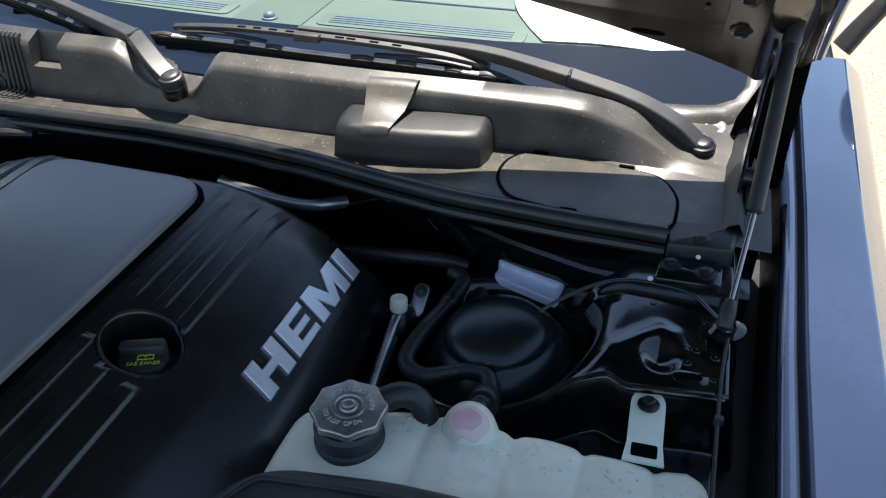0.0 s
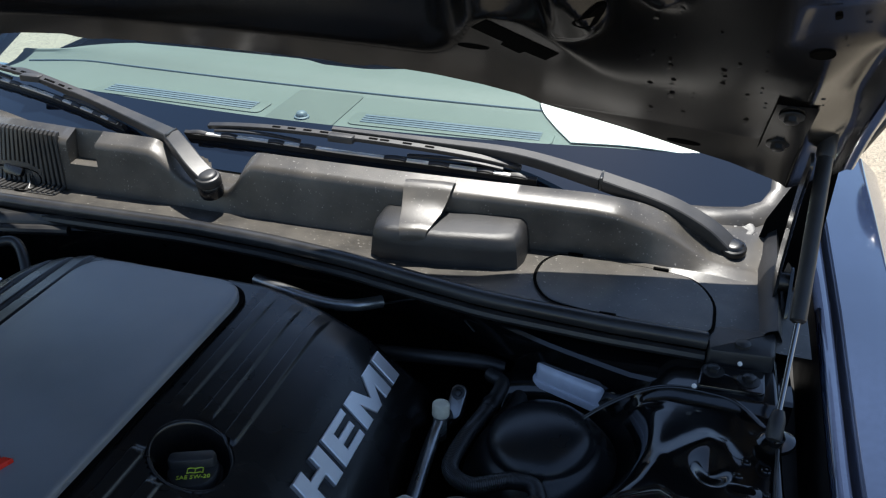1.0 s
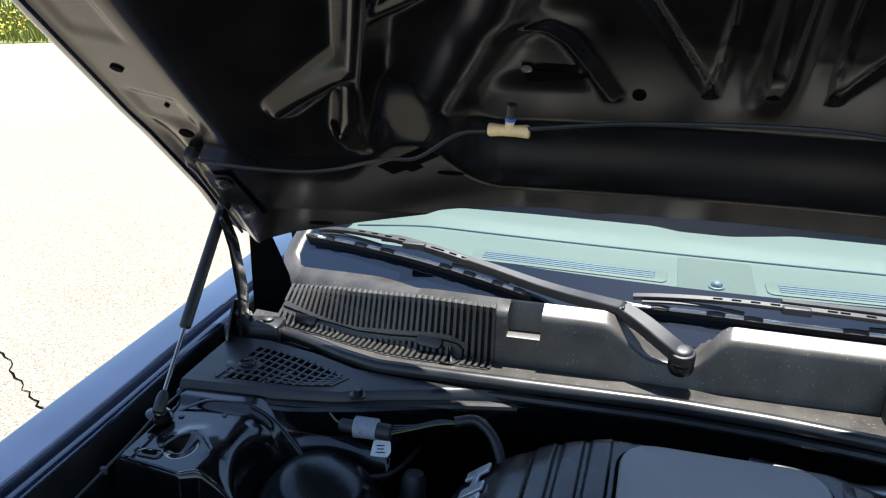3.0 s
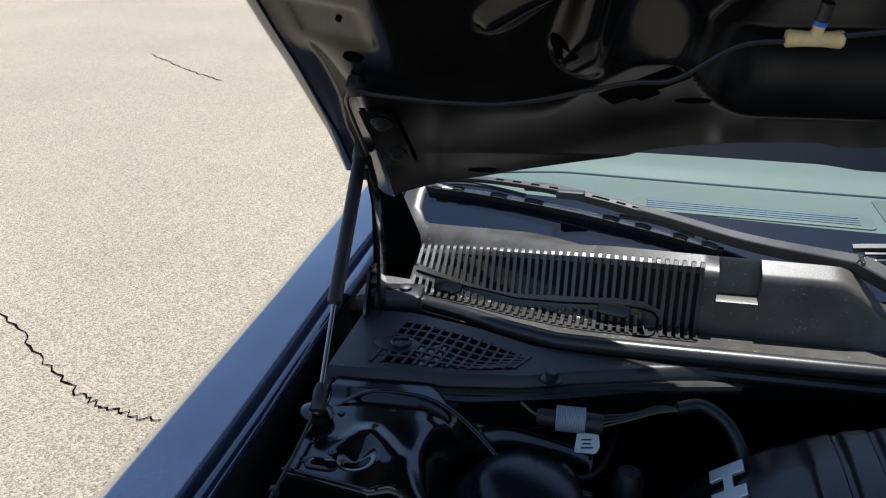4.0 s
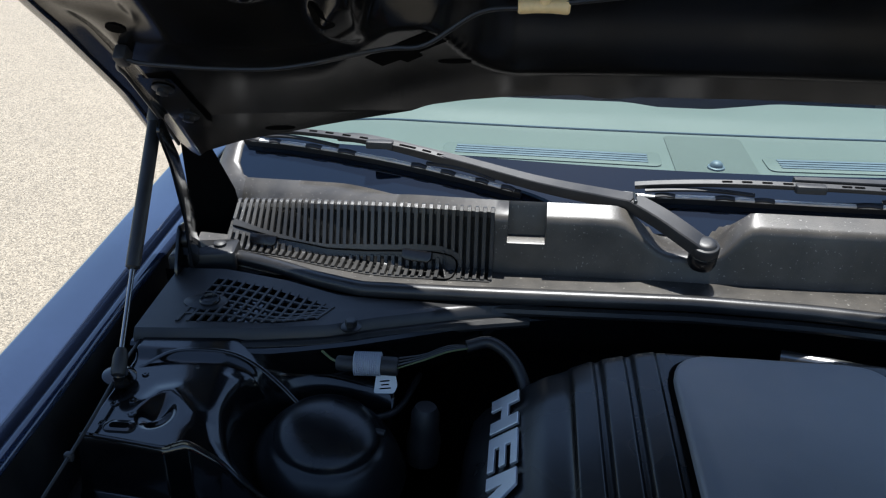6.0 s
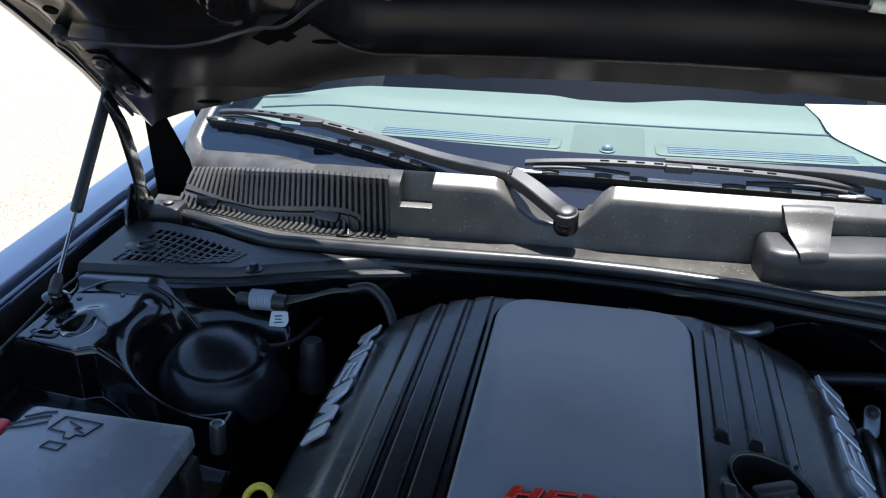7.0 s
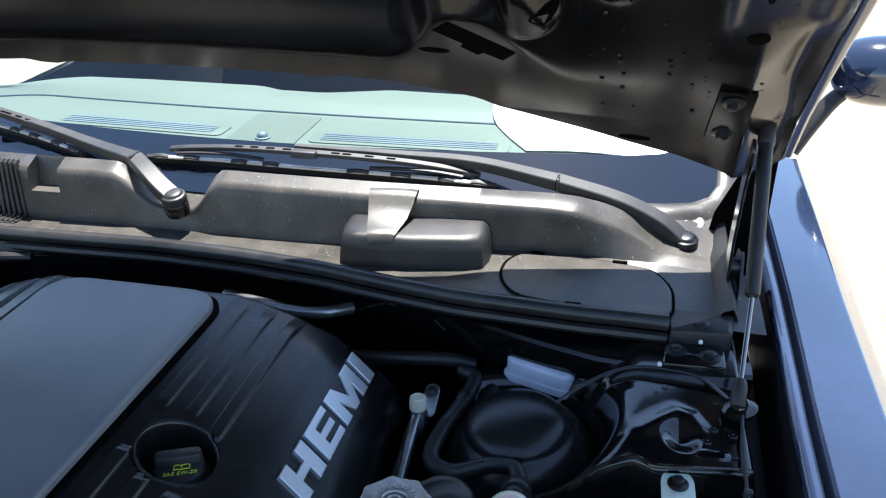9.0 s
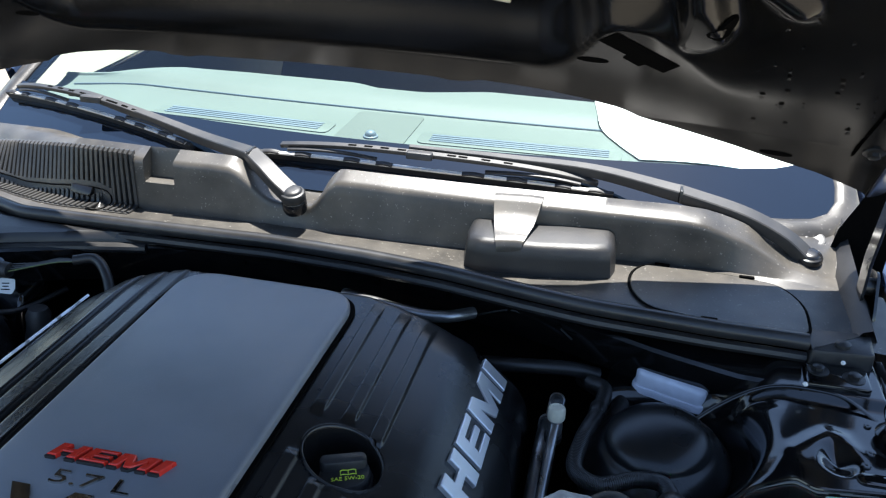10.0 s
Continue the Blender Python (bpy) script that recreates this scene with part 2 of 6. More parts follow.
def strap(bm, pts, half, high, n=8, up=(0, -0.5, 0.86)):
    """A bar with a broad flat top and chamfered edges along a smooth path; half and high have a value for each end."""
    path = smooth_path(pts, n)
    rows = []
    for i, p in enumerate(path):
        d = (path[min(i + 1, len(path) - 1)] - path[max(i - 1, 0)]).normalized()
        side = d.cross(Vector(up)).normalized()
        top = side.cross(d)
        s = i / (len(path) - 1)
        w, h = half[0] + (half[1] - half[0]) * s, high[0] + (high[1] - high[0]) * s
        rows.append([p + side * (w * a) + top * (h * b) for a, b in ((-1, -1), (-1, 0.5), (-0.93, 0.85), (-0.8, 1), (0.8, 1), (0.93, 0.85), (1, 0.5), (1, -1))])
    g = grid(bm, rows, True)
    bm.faces.new(g[0]), bm.faces.new(g[-1][::-1])
    return bm


def lathe(bm, profile, at, axis=(0, 0, 1), seg=24):
    """A turned shape: (radius, height) pairs along an axis."""
    q = Vector((0, 0, 1)).rotation_difference(Vector(axis).normalized())
    rows = []
    for r, h in profile:
        rows.append([Vector(at) + q @ Vector((max(r, 1e-5) * math.cos(2 * math.pi * k / seg), max(r, 1e-5) * math.sin(2 * math.pi * k / seg), h)) for k in range(seg)])
    g = grid(bm, rows, True)
    bm.faces.new(g[0][::-1]), bm.faces.new(g[-1])
    return bm


def prism(bm, poly, thick, m=None, bevel=0.0, steps=2):
    """A plate with the outline poly (in its own plane), thick along its own z, rounded at the upper edge."""
    m = m or Matrix()
    rows = [[(x, y, 0.0) for x, y in poly]]
    c = Vector((sum(p[0] for p in poly), sum(p[1] for p in poly))) / len(poly)
    rows.append([(x, y, thick - bevel) for x, y in poly])
    for k in range(1, steps + 1) if bevel else ():
        a = math.pi / 2 * k / steps
        inset = bevel * (1 - math.cos(a))
        ring = []
        n = len(poly)
        for i in range(n):
            p, q, s = (Vector(poly[(i + d) % n]) for d in (-1, 0, 1))
            e1, e2 = (q - p).normalized(), (s - q).normalized()
            n1, n2 = Vector((-e1.y, e1.x)), Vector((-e2.y, e2.x))
            bis = n1 + n2
            bis = bis / max(0.3, bis.dot(n1)) if bis.length > 1e-6 else n1
            w = q + bis * inset * turn_of(poly)
            ring.append((w.x, w.y, thick - bevel + bevel * math.sin(a)))
        rows.append(ring)
    g = grid(bm, [[m @ Vector(p) for p in r] for r in rows], True)
    bm.faces.new(g[0][::-1]), bm.faces.new(g[-1])
    return bm


def turn_of(poly):
    area = sum(a[0] * b[1] - b[0] * a[1] for a, b in zip(poly, list(poly[1:]) + [poly[0]]))
    return 1.0 if area > 0 else -1.0


def rounded(w, h, r, n=4, cx=0.0, cy=0.0):
    """A rectangle's outline with round corners."""
    out = []
    for k, (sx, sy) in enumerate(((1, 1), (-1, 1), (-1, -1), (1, -1))):
        for i in range(n + 1):
            a = math.pi / 2 * (k + i / n)
            out.append((cx + sx * (w / 2 - r) + r * math.cos(a), cy + sy * (h / 2 - r) + r * math.sin(a)))
    return out


def round_outline(pts, r=0.01, n=4):
    """An outline with each corner cut to a curve."""
    out = []
    k = len(pts)
    for i in range(k):
        p, q, s = (Vector(pts[(i + d) % k]) for d in (-1, 0, 1))
        a = q + (p - q).normalized() * min(r, (p - q).length / 2.1)
        b = q + (s - q).normalized() * min(r, (s - q).length / 2.1)
        for j in range(n + 1):
            u = j / n
            w = (1 - u) ** 2 * a + 2 * u * (1 - u) * q + u * u * b
            out.append((w.x, w.y))
    return out


def box(bm, c, size, m=None, bevel=0.003):
    """A block with softened edges, centred at c."""
    m = m or Matrix()
    w, d, h = size
    r = min(bevel, w / 3, d / 3)
    base = Matrix.Translation(c) @ m @ Matrix.Translation((0, 0, -h / 2))
    return prism(bm, rounded(w, d, r, 2), h, base, min(bevel, h / 3))


def basis(at, x, y):
    """The pose whose x and y axes point those ways."""
    x = Vector(x).normalized()
    y = (Vector(y) - x * x.dot(Vector(y))).normalized()
    return Matrix.Translation(at) @ Matrix((x, y, x.cross(y))).transposed().to_4x4()


def bolt(bm, at, r=0.008, h=0.008, axis=(0, 0, 1)):
    """A hexagon head on a round flange."""
    lathe(bm, [(r * 1.7, 0), (r * 1.7, h * 0.2), (r * 1.2, h * 0.3)], at, axis, 20)
    lathe(bm, [(r, h * 0.2), (r, h * 0.9), (r * 0.8, h)], at, axis, 6)
    return bm


def words(text, size, thick, m, extra=0.0):
    """Raised writing with the built-in letters, as a bmesh."""
    cu = bpy.data.curves.new("writing", "FONT")
    cu.body, cu.size, cu.extrude, cu.align_x, cu.offset, cu.resolution_u = text, size, thick, "CENTER", extra, 2
    ob = new("writing", cu)
    me = bpy.data.meshes.new_from_object(ob.evaluated_get(bpy.context.evaluated_depsgraph_get()))
    bm = bmesh.new()
    bm.from_mesh(me)
    bm.transform(m)
    bpy.data.objects.remove(ob)
    bpy.data.curves.remove(cu)
    bpy.data.meshes.remove(me)
    return bm


def lerp(x, table):
    """A value from (x, value, ...) stations."""
    return float(np.interp(x, table[0::2], table[1::2]))


def step(x, a, b):
    s = min(1.0, max(0.0, (x - a) / (b - a)))
    return s * s * (3 - 2 * s)


def span(a, b, n):
    return [a + (b - a) * i / (n - 1) for i in range(n)]

# ---- ground ----
bm = bmesh.new()
grid(bm, [[(x, y, 0.0) for x in (-400, -30, -8, 0, 8, 30, 400)] for y in (-400, -30, -8, 0, 8, 30, 400)])
single("ground", bm, PAVEMENT, "tan exposed-aggregate pavement with fine cracks", "pavement", kind="structure", smooth=0)


def crack(bm, pts, wide):
    """A jagged dark joint, as a thin strip."""
    rng = random.Random(7)
    path = smooth_path(pts, 22)
    rows = []
    for i, p in enumerate(path):
        d = (path[min(i + 1, len(path) - 1)] - path[max(i - 1, 0)]).normalized()
        side = Vector((-d.y, d.x, 0))
        off = side * rng.uniform(-0.016, 0.016)
        w = wide * rng.uniform(0.5, 1.6) * (0.3 if i in (0, len(path) - 1) else 1)
        rows.append([p + off - side * w, p + off + side * w])
    grid(bm, rows)


bm = bmesh.new()
crack(bm, [(-2.9, 2.62, 0.004), (-2.2, 2.137, 0.004), (-1.95, 2.03, 0.004), (-1.633, 1.967, 0.004), (-1.2, 1.8, 0.004), (-0.6, 1.6, 0.004)], 0.0034)
crack(bm, [(-5.2, 7.6, 0.004), (-4.386, 6.92, 0.004), (-3.9, 6.6, 0.004)], 0.006)
single("pavement_crack", bm, SHADE_MARK, "dark jagged cracks running across the pavement", "crack", kind="structure", smooth=0)

# the meadow beyond the pavement's edge
bm = bmesh.new()
E0, ED = Vector((-10.96, 11.46, 0)), Vector((0.81, 0.59, 0))
EN = Vector((-0.59, 0.81, 0))
grid(bm, [[E0 + ED * a + EN * b + Vector((0, 0, 0.012)) for a in span(-60, 60, 13)] for b in (0, 2, 5, 12, 40, 150)])
single("lawn", bm, GRASS, "rough green meadow bordering the pavement", "grass", kind="structure", smooth=0)
rng = random.Random(3)
for kind, mat, count in (("grass", GRASS, 16000), ("flowers", FLOWER, 4200)):
    verts, faces = [], []
    for i in range(count):
        a, b = rng.uniform(-9, 6), abs(rng.gauss(0, 5.0))
        p = E0 + ED * a + EN * (b + rng.uniform(-0.15, 0.1))
        h = rng.uniform(0.12, 0.34)
        t = rng.uniform(0, 6.28)
        s = Vector((math.cos(t), math.sin(t), 0))
        lean = Vector((rng.uniform(-0.1, 0.1), rng.uniform(-0.1, 0.1), 0))
        k = len(verts)
        if kind == "grass":
            verts += [p - s * 0.018, p + s * 0.018, p + lean * 0.5 + s * 0.012 + Vector((0, 0, h * 0.6)), p + lean + Vector((0, 0, h))]
            faces += [(k, k + 1, k + 2), (k, k + 2, k + 3)]
        else:
            c = p + Vector((0, 0, h * 0.9))
            verts += [c + s * 0.03, c + s.cross(Vector((0, 0, 1))) * 0.03, c - s * 0.03, c + Vector((0, 0, 0.03))]
            faces += [(k, k + 1, k + 3), (k + 1, k + 2, k + 3)]
    me = bpy.data.meshes.new(kind)
    me.from_pydata(verts, [], faces)
    me.materials.append(mat)
    tagged(new(kind, me), "tall green grass blades in the meadow" if kind == "grass" else "small yellow flower heads among the grass", "grass" if kind == "grass" else "flowers", kind="stuff")

# ---- the car's body ----
car = thing("car", (0, 1.0, 0), "black car with its hood open, parked on the pavement", "car")


FENDER_IN = (-0.1, 0.74, 0.1, 0.775, 0.3, 0.793, 0.66, 0.804, 0.83, 0.808, 1.1, 0.819, 1.62, 0.832)
FENDER_OUT = (-0.1, 0.79, 0.1, 0.826, 0.3, 0.848, 0.69, 0.871, 0.85, 0.877, 1.1, 0.885, 1.4, 0.899, 1.62, 0.908)


def fender(s):
    bm = bmesh.new()
    rows = []
    for y in span(-0.05, 1.62, 30):
        drop = -0.035 * max(0.0, (0.5 - y) / 0.5) ** 2
        a, b = lerp(y, FENDER_IN), lerp(y, FENDER_OUT)
        w = b - a
        sec = [(a, 0.93), (a, 0.984), (a + 0.0008, 0.990), (a + 0.0025, 0.9918), (a + 0.006, 0.992), (a + 0.5 * w, 0.992), (b - 0.003, 0.992), (b, 0.9914), (b + 0.002, 0.9900), (b + 0.012, 0.9818), (b + 0.024, 0.9712), (b + 0.031, 0.9642), (b + 0.036, 0.956), (b + 0.040, 0.944), (b + 0.046, 0.90), (b + 0.054, 0.80), (b + 0.056, 0.66), (b + 0.05, 0.5), (b + 0.036, 0.3), (b + 0.028, 0.25)]
        rows.append([(s * x, y, z + (drop if z > 0.3 else 0)) for x, z in sec])
    grid(bm, rows)
    f = part("fender", bm, PAINT, car, "glossy black painted fender", 40)
    # the flange along the hood gap, with its rolled lip
    bm = bmesh.new()
    rows = []
    for y in span(0.0, 1.60, 24):
        a = lerp(y, FENDER_IN) - 0.0048
        rows.append([(s * x, y, z) for x, z in ((a, 0.93), (a, 0.974), (a - 0.0012, 0.979), (a - 0.003, 0.9815), (a - 0.006, 0.9828), (a - 0.010, 0.9828), (a - 0.014, 0.9818), (a - 0.0175, 0.979), (a - 0.0195, 0.974), (a - 0.0202, 0.955), (a - 0.0205, 0.90), (a - 0.021, 0.7))])
    grid(bm, rows)
    part("fender_flange", bm, PAINT, f, "painted flange along the hood gap", 45)
    # added sheet that stops ground light leaking up beside the flange
    bm = bmesh.new()
    rows = []
    for y in span(0.0, 1.58, 24):
        a = lerp(y, FENDER_IN) - 0.0252
        rows.append([(s * x, y, z) for x, z in ((a + 0.0002, 0.975), (a - 0.0006, 0.955), (a - 0.001, 0.90), (a - 0.002, 0.865), (0.735, 0.86))])
    grid(bm, rows)
    part("light_block_apron", bm, RUBBER, f, "dull black sheet added to block light under the flange", 30)
    # near-black strip that puts shade into the hood gap
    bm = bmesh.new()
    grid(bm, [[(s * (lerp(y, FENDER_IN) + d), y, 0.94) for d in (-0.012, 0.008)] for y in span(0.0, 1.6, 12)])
    part("gap_shade", bm, SHADE_MARK, f, "near-black sheet painted as the hood gap's shade", 0)


for s in (-1, 1):
    fender(s)


def door_side(s):
    bm = bmesh.new()
    sec = [(0.86, 0.985), (0.895, 0.975), (0.915, 0.94), (0.93, 0.75), (0.925, 0.5), (0.90, 0.25)]
    grid(bm, [[(s * x, y, z + 0.02 * step(y, 1.6, 2.4) * (z > 0.9)) for x, z in sec] for y in span(1.628, 2.75, 6)])
    part("door", bm, PAINT, car, "black front door panel", 50)


for s in (-1, 1):
    door_side(s)


def base_y(x):
    return 1.205 + 0.16 * x * x


def glass_at(x, w):
    """The windshield: x across at the base, w metres up the slope."""
    taper = 1 - 0.2 * w / 0.85
    return (x * taper, base_y(x) + 0.86 * w - 0.03 * w * w, 1.034 + 0.50 * w - 0.03 * w * w - 0.012 * step(abs(x), 0.5, 0.8))


bm = bmesh.new()
surf(bm, glass_at, span(-0.78, 0.78, 29), span(-0.02, 0.9, 16))
windshield = part("windshield", bm, GLASS, car, "green-tinted curved windshield glass")
windshield.visible_shadow = False
bm = bmesh.new()


def frit_at(x, w):
    top = 0.090 + 0.03 * step(abs(x), 0.62, 0.76)
    p = Vector(glass_at(x, w * top))
    return p + Vector((0, -0.001, 0.0025))


surf(bm, frit_at, span(-0.775, 0.775, 29), span(-0.25, 1, 6))
part("ceramic_band", bm, FRIT, windshield, "black ceramic band along the glass's lower edge")
for s in (-1, 1):
    bm = bmesh.new()
    surf(bm, lambda u, w, s=s: Vector(glass_at(s * (0.735 + 0.045 * u), w)) + Vector((0, 0.002, -0.004)), span(0, 1, 3), span(0.09, 0.9, 10))
    part("ceramic_edge", bm, FRIT, windshield, "black ceramic edge of the glass")
    bm = bmesh.new()
    rows = []
    for w in span(0.13, 0.92, 12):
        p = Vector(glass_at(s * 0.79, w))
        q = p + Vector((s * 0.07, 0.06, -0.02))
        rows.append([p + Vector((-s * 0.012, 0, -0.012)), p + Vector((0, 0, 0.012)), p + Vector((s * 0.03, 0.01, 0.014)), q, q + Vector((0, 0.02, -0.06))])
    grid(bm, rows)
    part("windshield_pillar", bm, PAINT, car, "black painted pillar beside the windshield", 50)

# unseen roof, added to close the cabin and give shade and reflections
bm = bmesh.new()
rows = []
for y in span(0, 1, 8):
    rows.append([(x * (1 - 0.12 * y), 1.97 + 1.6 * y + 0.16 * x * x, 1.475 - 0.12 * y * y + 0.02 * math.sin(3.14 * y) - 0.05 * (x / 0.62) ** 2) for x in span(-0.66, 0.66, 11)])
grid(bm, rows)
part("roof", bm, PAINT, car, "black painted roof")
for s in (-1, 1):
    bm = bmesh.new()
    grid(bm, [[(s * 0.86, y, 0.99), (s * 0.72, y, 1.2), (s * 0.6, y, 1.42)] for y in (2.1, 3.5)])
    g = part("side_glass", bm, GLASS, car, "tinted side glass")
    g.visible_shadow = False
    for y in (0.28, 3.33):
        bm = bmesh.new()
        lathe(bm, [(0.24, -0.105), (0.31, -0.1), (0.34, -0.08), (0.345, 0.0), (0.34, 0.08), (0.31, 0.1), (0.24, 0.105)], (s * 0.79, y, 0.345), (1, 0, 0), 40)
        wh = part("wheel", bm, RUBBER, car, "black rubber tyre")
        bm = bmesh.new()
        lathe(bm, [(0.235, -0.08), (0.235, 0.08), (0.2, 0.09), (0.05, 0.06), (0.001, 0.06)], (s * 0.79, y, 0.345), (s, 0, 0), 30)
        part("rim", bm, ALU, wh, "alloy rim")
bm = bmesh.new()
grid(bm, [[(-0.91, 2.75, 0.25), (-0.9, 2.75, 0.98)], [(-0.91, 4.2, 0.25), (-0.88, 4.2, 0.98)], [(0.91, 4.2, 0.25), (0.88, 4.2, 0.98)], [(0.91, 2.75, 0.25), (0.9, 2.75, 0.98)]])
grid(bm, [[(-0.88, 3.5, 0.985), (0.88, 3.5, 0.985)], [(-0.88, 4.2, 0.985), (0.88, 4.2, 0.985)]])
part("rear_body", bm, PAINT, car, "black rear body panels", 0)
bm = bmesh.new()
grid(bm, [[(x, y, z) for x, z in ((-0.88, 0.97), (-0.86, 0.35), (0.86, 0.35), (0.88, 0.97))] for y in (1.3, 3.5)])
grid(bm, [[(-0.86, 2.6, 0.35), (0.86, 2.6, 0.35)], [(-0.7, 2.75, 1.15), (0.7, 2.75, 1.15)]])
part("cabin_shell", bm, BLACK, car, "dark cabin floor, sides and seat backs", 0)

# ---- dashboard ----
dash = thing("dashboard", (0, 1.5, 1.0), "pale grey-green padded dashboard behind the windshield", "dashboard")


def dash_z(x, y):
    return 1.074 - 0.02 * step(abs(x), 0.5, 0.75) - 0.10 * step(y, 1.62, 1.78) + 0.016 * step(y, 1.44, 1.5)


DASH_END = (-0.72, 1.44, -0.59, 1.525, -0.48, 1.575, -0.34, 1.583, -0.11, 1.583, -0.06, 1.557, 0.03, 1.555, 0.09, 1.58, 0.15, 1.606, 0.72, 1.59)


def dash_at(x, w):
    """w up to 1: the front part by its depth; past 1: on to the wavy rear edge, and over it."""
    if w <= 1:
        y = 1.275 + 0.205 * w
        return (x, y + (0.16 if y < 1.3 else 0.05) * x * x, dash_z(x, y) - 0.03 * step(y, 1.29, 1.275))
    y0 = 1.48 + 0.05 * x * x
    e = max(y0 + 0.012, lerp(x, DASH_END))
    f = w - 1
    y = y0 + (e - y0) * min(1.0, f)
    return (x, y - 0.02 * max(0.0, f - 1), dash_z(x, 1.56) - 0.014 * step(f, 0.8, 1.0) - 0.16 * max(0.0, f - 1))


bm = bmesh.new()
surf(bm, dash_at, span(-0.72, 0.72, 73), [0, 0.04, 0.085, 0.22, 0.5, 0.75, 0.85, 0.9, 0.95, 1.0, 1.2, 1.45, 1.65, 1.8, 1.86, 1.9, 1.94, 1.97, 2.0, 2.1, 2.5, 3.2])
dash_top = part("top_pad", bm, DASH, dash)
for x0, x1 in ((-0.68, 0.40),):
    bm = bmesh.new()
    tube(bm, [(x, 1.452 + 0.05 * x * x, dash_z(x, 1.452) + 0.001) for x in span(x0, x1, 15)], 0.0018, 6, 2)
    part("seam", bm, SLATE, dash_top, "dark seam line")
for s in (-1, 1):
    cx, cy = s * 0.245, 1.342
    m = basis((cx, cy, 1.0745), (1, 0.03 * s, 0), (0, 1, 0))
    bm = bmesh.new()
    prism(bm, rounded(0.335, 0.055, 0.012), 0.0016, m, 0.001)
    vent = part("defroster_vent", bm, DASH, dash, "long defroster vent in the dash top")
    for k in range(4):
        bm = bmesh.new()
        prism(bm, rounded(0.295, 0.0062, 0.002, 2, 0, -0.0135 + k * 0.009), 0.0012, m @ Matrix.Translation((0, 0, 0.0017)), 0.0006)
        part("slot", bm, SLATE, vent, "dark vent slot")
bm = bmesh.new()
prism(bm, rounded(0.122, 0.155, 0.01), 0.0012, Matrix.Translation((0, 1.363, 1.0745)), 0.0006)
spk = part("speaker_grille", bm, DASH_GREY, dash, "fine-mesh centre speaker grille")
bm = bmesh.new()
lathe(bm, [(0.013, 0), (0.0125, 0.002), (0.010, 0.003), (0.009, 0.007), (0.006, 0.010), (0.001, 0.011)], (0, 1.312, 1.0762))
part("light_sensor", bm, SLATE, spk, "small domed light sensor")
# a white sheet added on the dash in place of sun glare
sheet = bmesh.new()


def sheet_at(u, w):
    y = 1.335 + 0.245 * w
    x0 = lerp(y, (1.3, 0.462, 1.383, 0.411, 1.43, 0.386, 1.473, 0.365, 1.58, 0.350))
    x = x0 + (0.70 - x0) * u
    return (x, y + 0.04 * u, max(dash_z(x, y + 0.04 * u), dash_z(x, y - 0.05 * x * x)) + 0.004)


surf(sheet, sheet_at, span(0, 1, 12), span(0, 1, 16), 0.0015)
single("glare_sheet", sheet, GLARE, "white sheet added as painted sun glare on the dashboard", "paper")

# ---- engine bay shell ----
# near-black colour stands in for the deep shade low in the bay
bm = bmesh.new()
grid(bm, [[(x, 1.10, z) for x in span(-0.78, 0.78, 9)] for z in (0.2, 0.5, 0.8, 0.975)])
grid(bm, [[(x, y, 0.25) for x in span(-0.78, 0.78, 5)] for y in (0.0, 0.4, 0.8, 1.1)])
part("firewall", bm, SHADE_MARK, car, "firewall and bay floor coloured near-black as deep shade", 0)
for s in (-1, 1):
    bm = bmesh.new()
    grid(bm, [[(s * 0.768, y, z) for y in (0.0, 0.4, 0.8, 1.1, 1.3)] for z in (0.25, 0.5, 0.7, 0.85)])
    part("inner_wall", bm, BAY_PAINT, car, "black inner fender wall", 0)


ROLL = (0.43, 0.735, 0.529, 0.746, 0.588, 0.769, 0.625, 0.775, 0.647, 0.764, 0.728, 0.774, 0.78, 0.776)


def line_dist(x, y, pts):
    best = 9.0
    for (ax, ay), (bx, by) in zip(pts, pts[1:]):
        t = min(1.0, max(0.0, ((x - ax) * (bx - ax) + (y - ay) * (by - ay)) / ((bx - ax) ** 2 + (by - ay) ** 2)))
        best = min(best, math.hypot(x - ax - t * (bx - ax), y - ay - t * (by - ay)))
    return best


def tower_z(x, y):
    """The strut tower's sheet metal: a level shelf near the fender, falling to the dome and the bay."""
    e = lerp(x, ROLL)
    z = 0.962 - 0.040 * step(x, 0.635, 0.545) - 0.02 * step(x, 0.56, 0.47)
    # stamped creases and the dent between them
    z += 0.002 * math.exp(-(line_dist(x, y, ((0.584, 0.768), (0.606, 0.786), (0.620, 0.808), (0.619, 0.85), (0.616, 0.888))) / 0.0085) ** 2)
    z += 0.0028 * math.exp(-(line_dist(x, y, ((0.634, 0.818), (0.655, 0.840), (0.672, 0.855), (0.684, 0.850), (0.690, 0.836))) / 0.012) ** 2)
    d = math.hypot((x - 0.676) / 0.024, (y - 0.816) / 0.030)
    z -= 0.009 * max(0.0, 1 - d * d) ** 2
    z += 0.010 * step(y, 0.908, 0.922) * step(x, 0.56, 0.6)
    z -= 0.075 * step(y, e, e - 0.007) + 0.02 * step(y, 0.74, 0.62)
    z -= 0.4 * step(x, 0.435, 0.40)
    z -= 0.09 * step(x, 0.742, 0.762)
    z -= 0.05 * step(math.hypot(x - 0.497, y - 0.856), 0.118, 0.078)
    return z


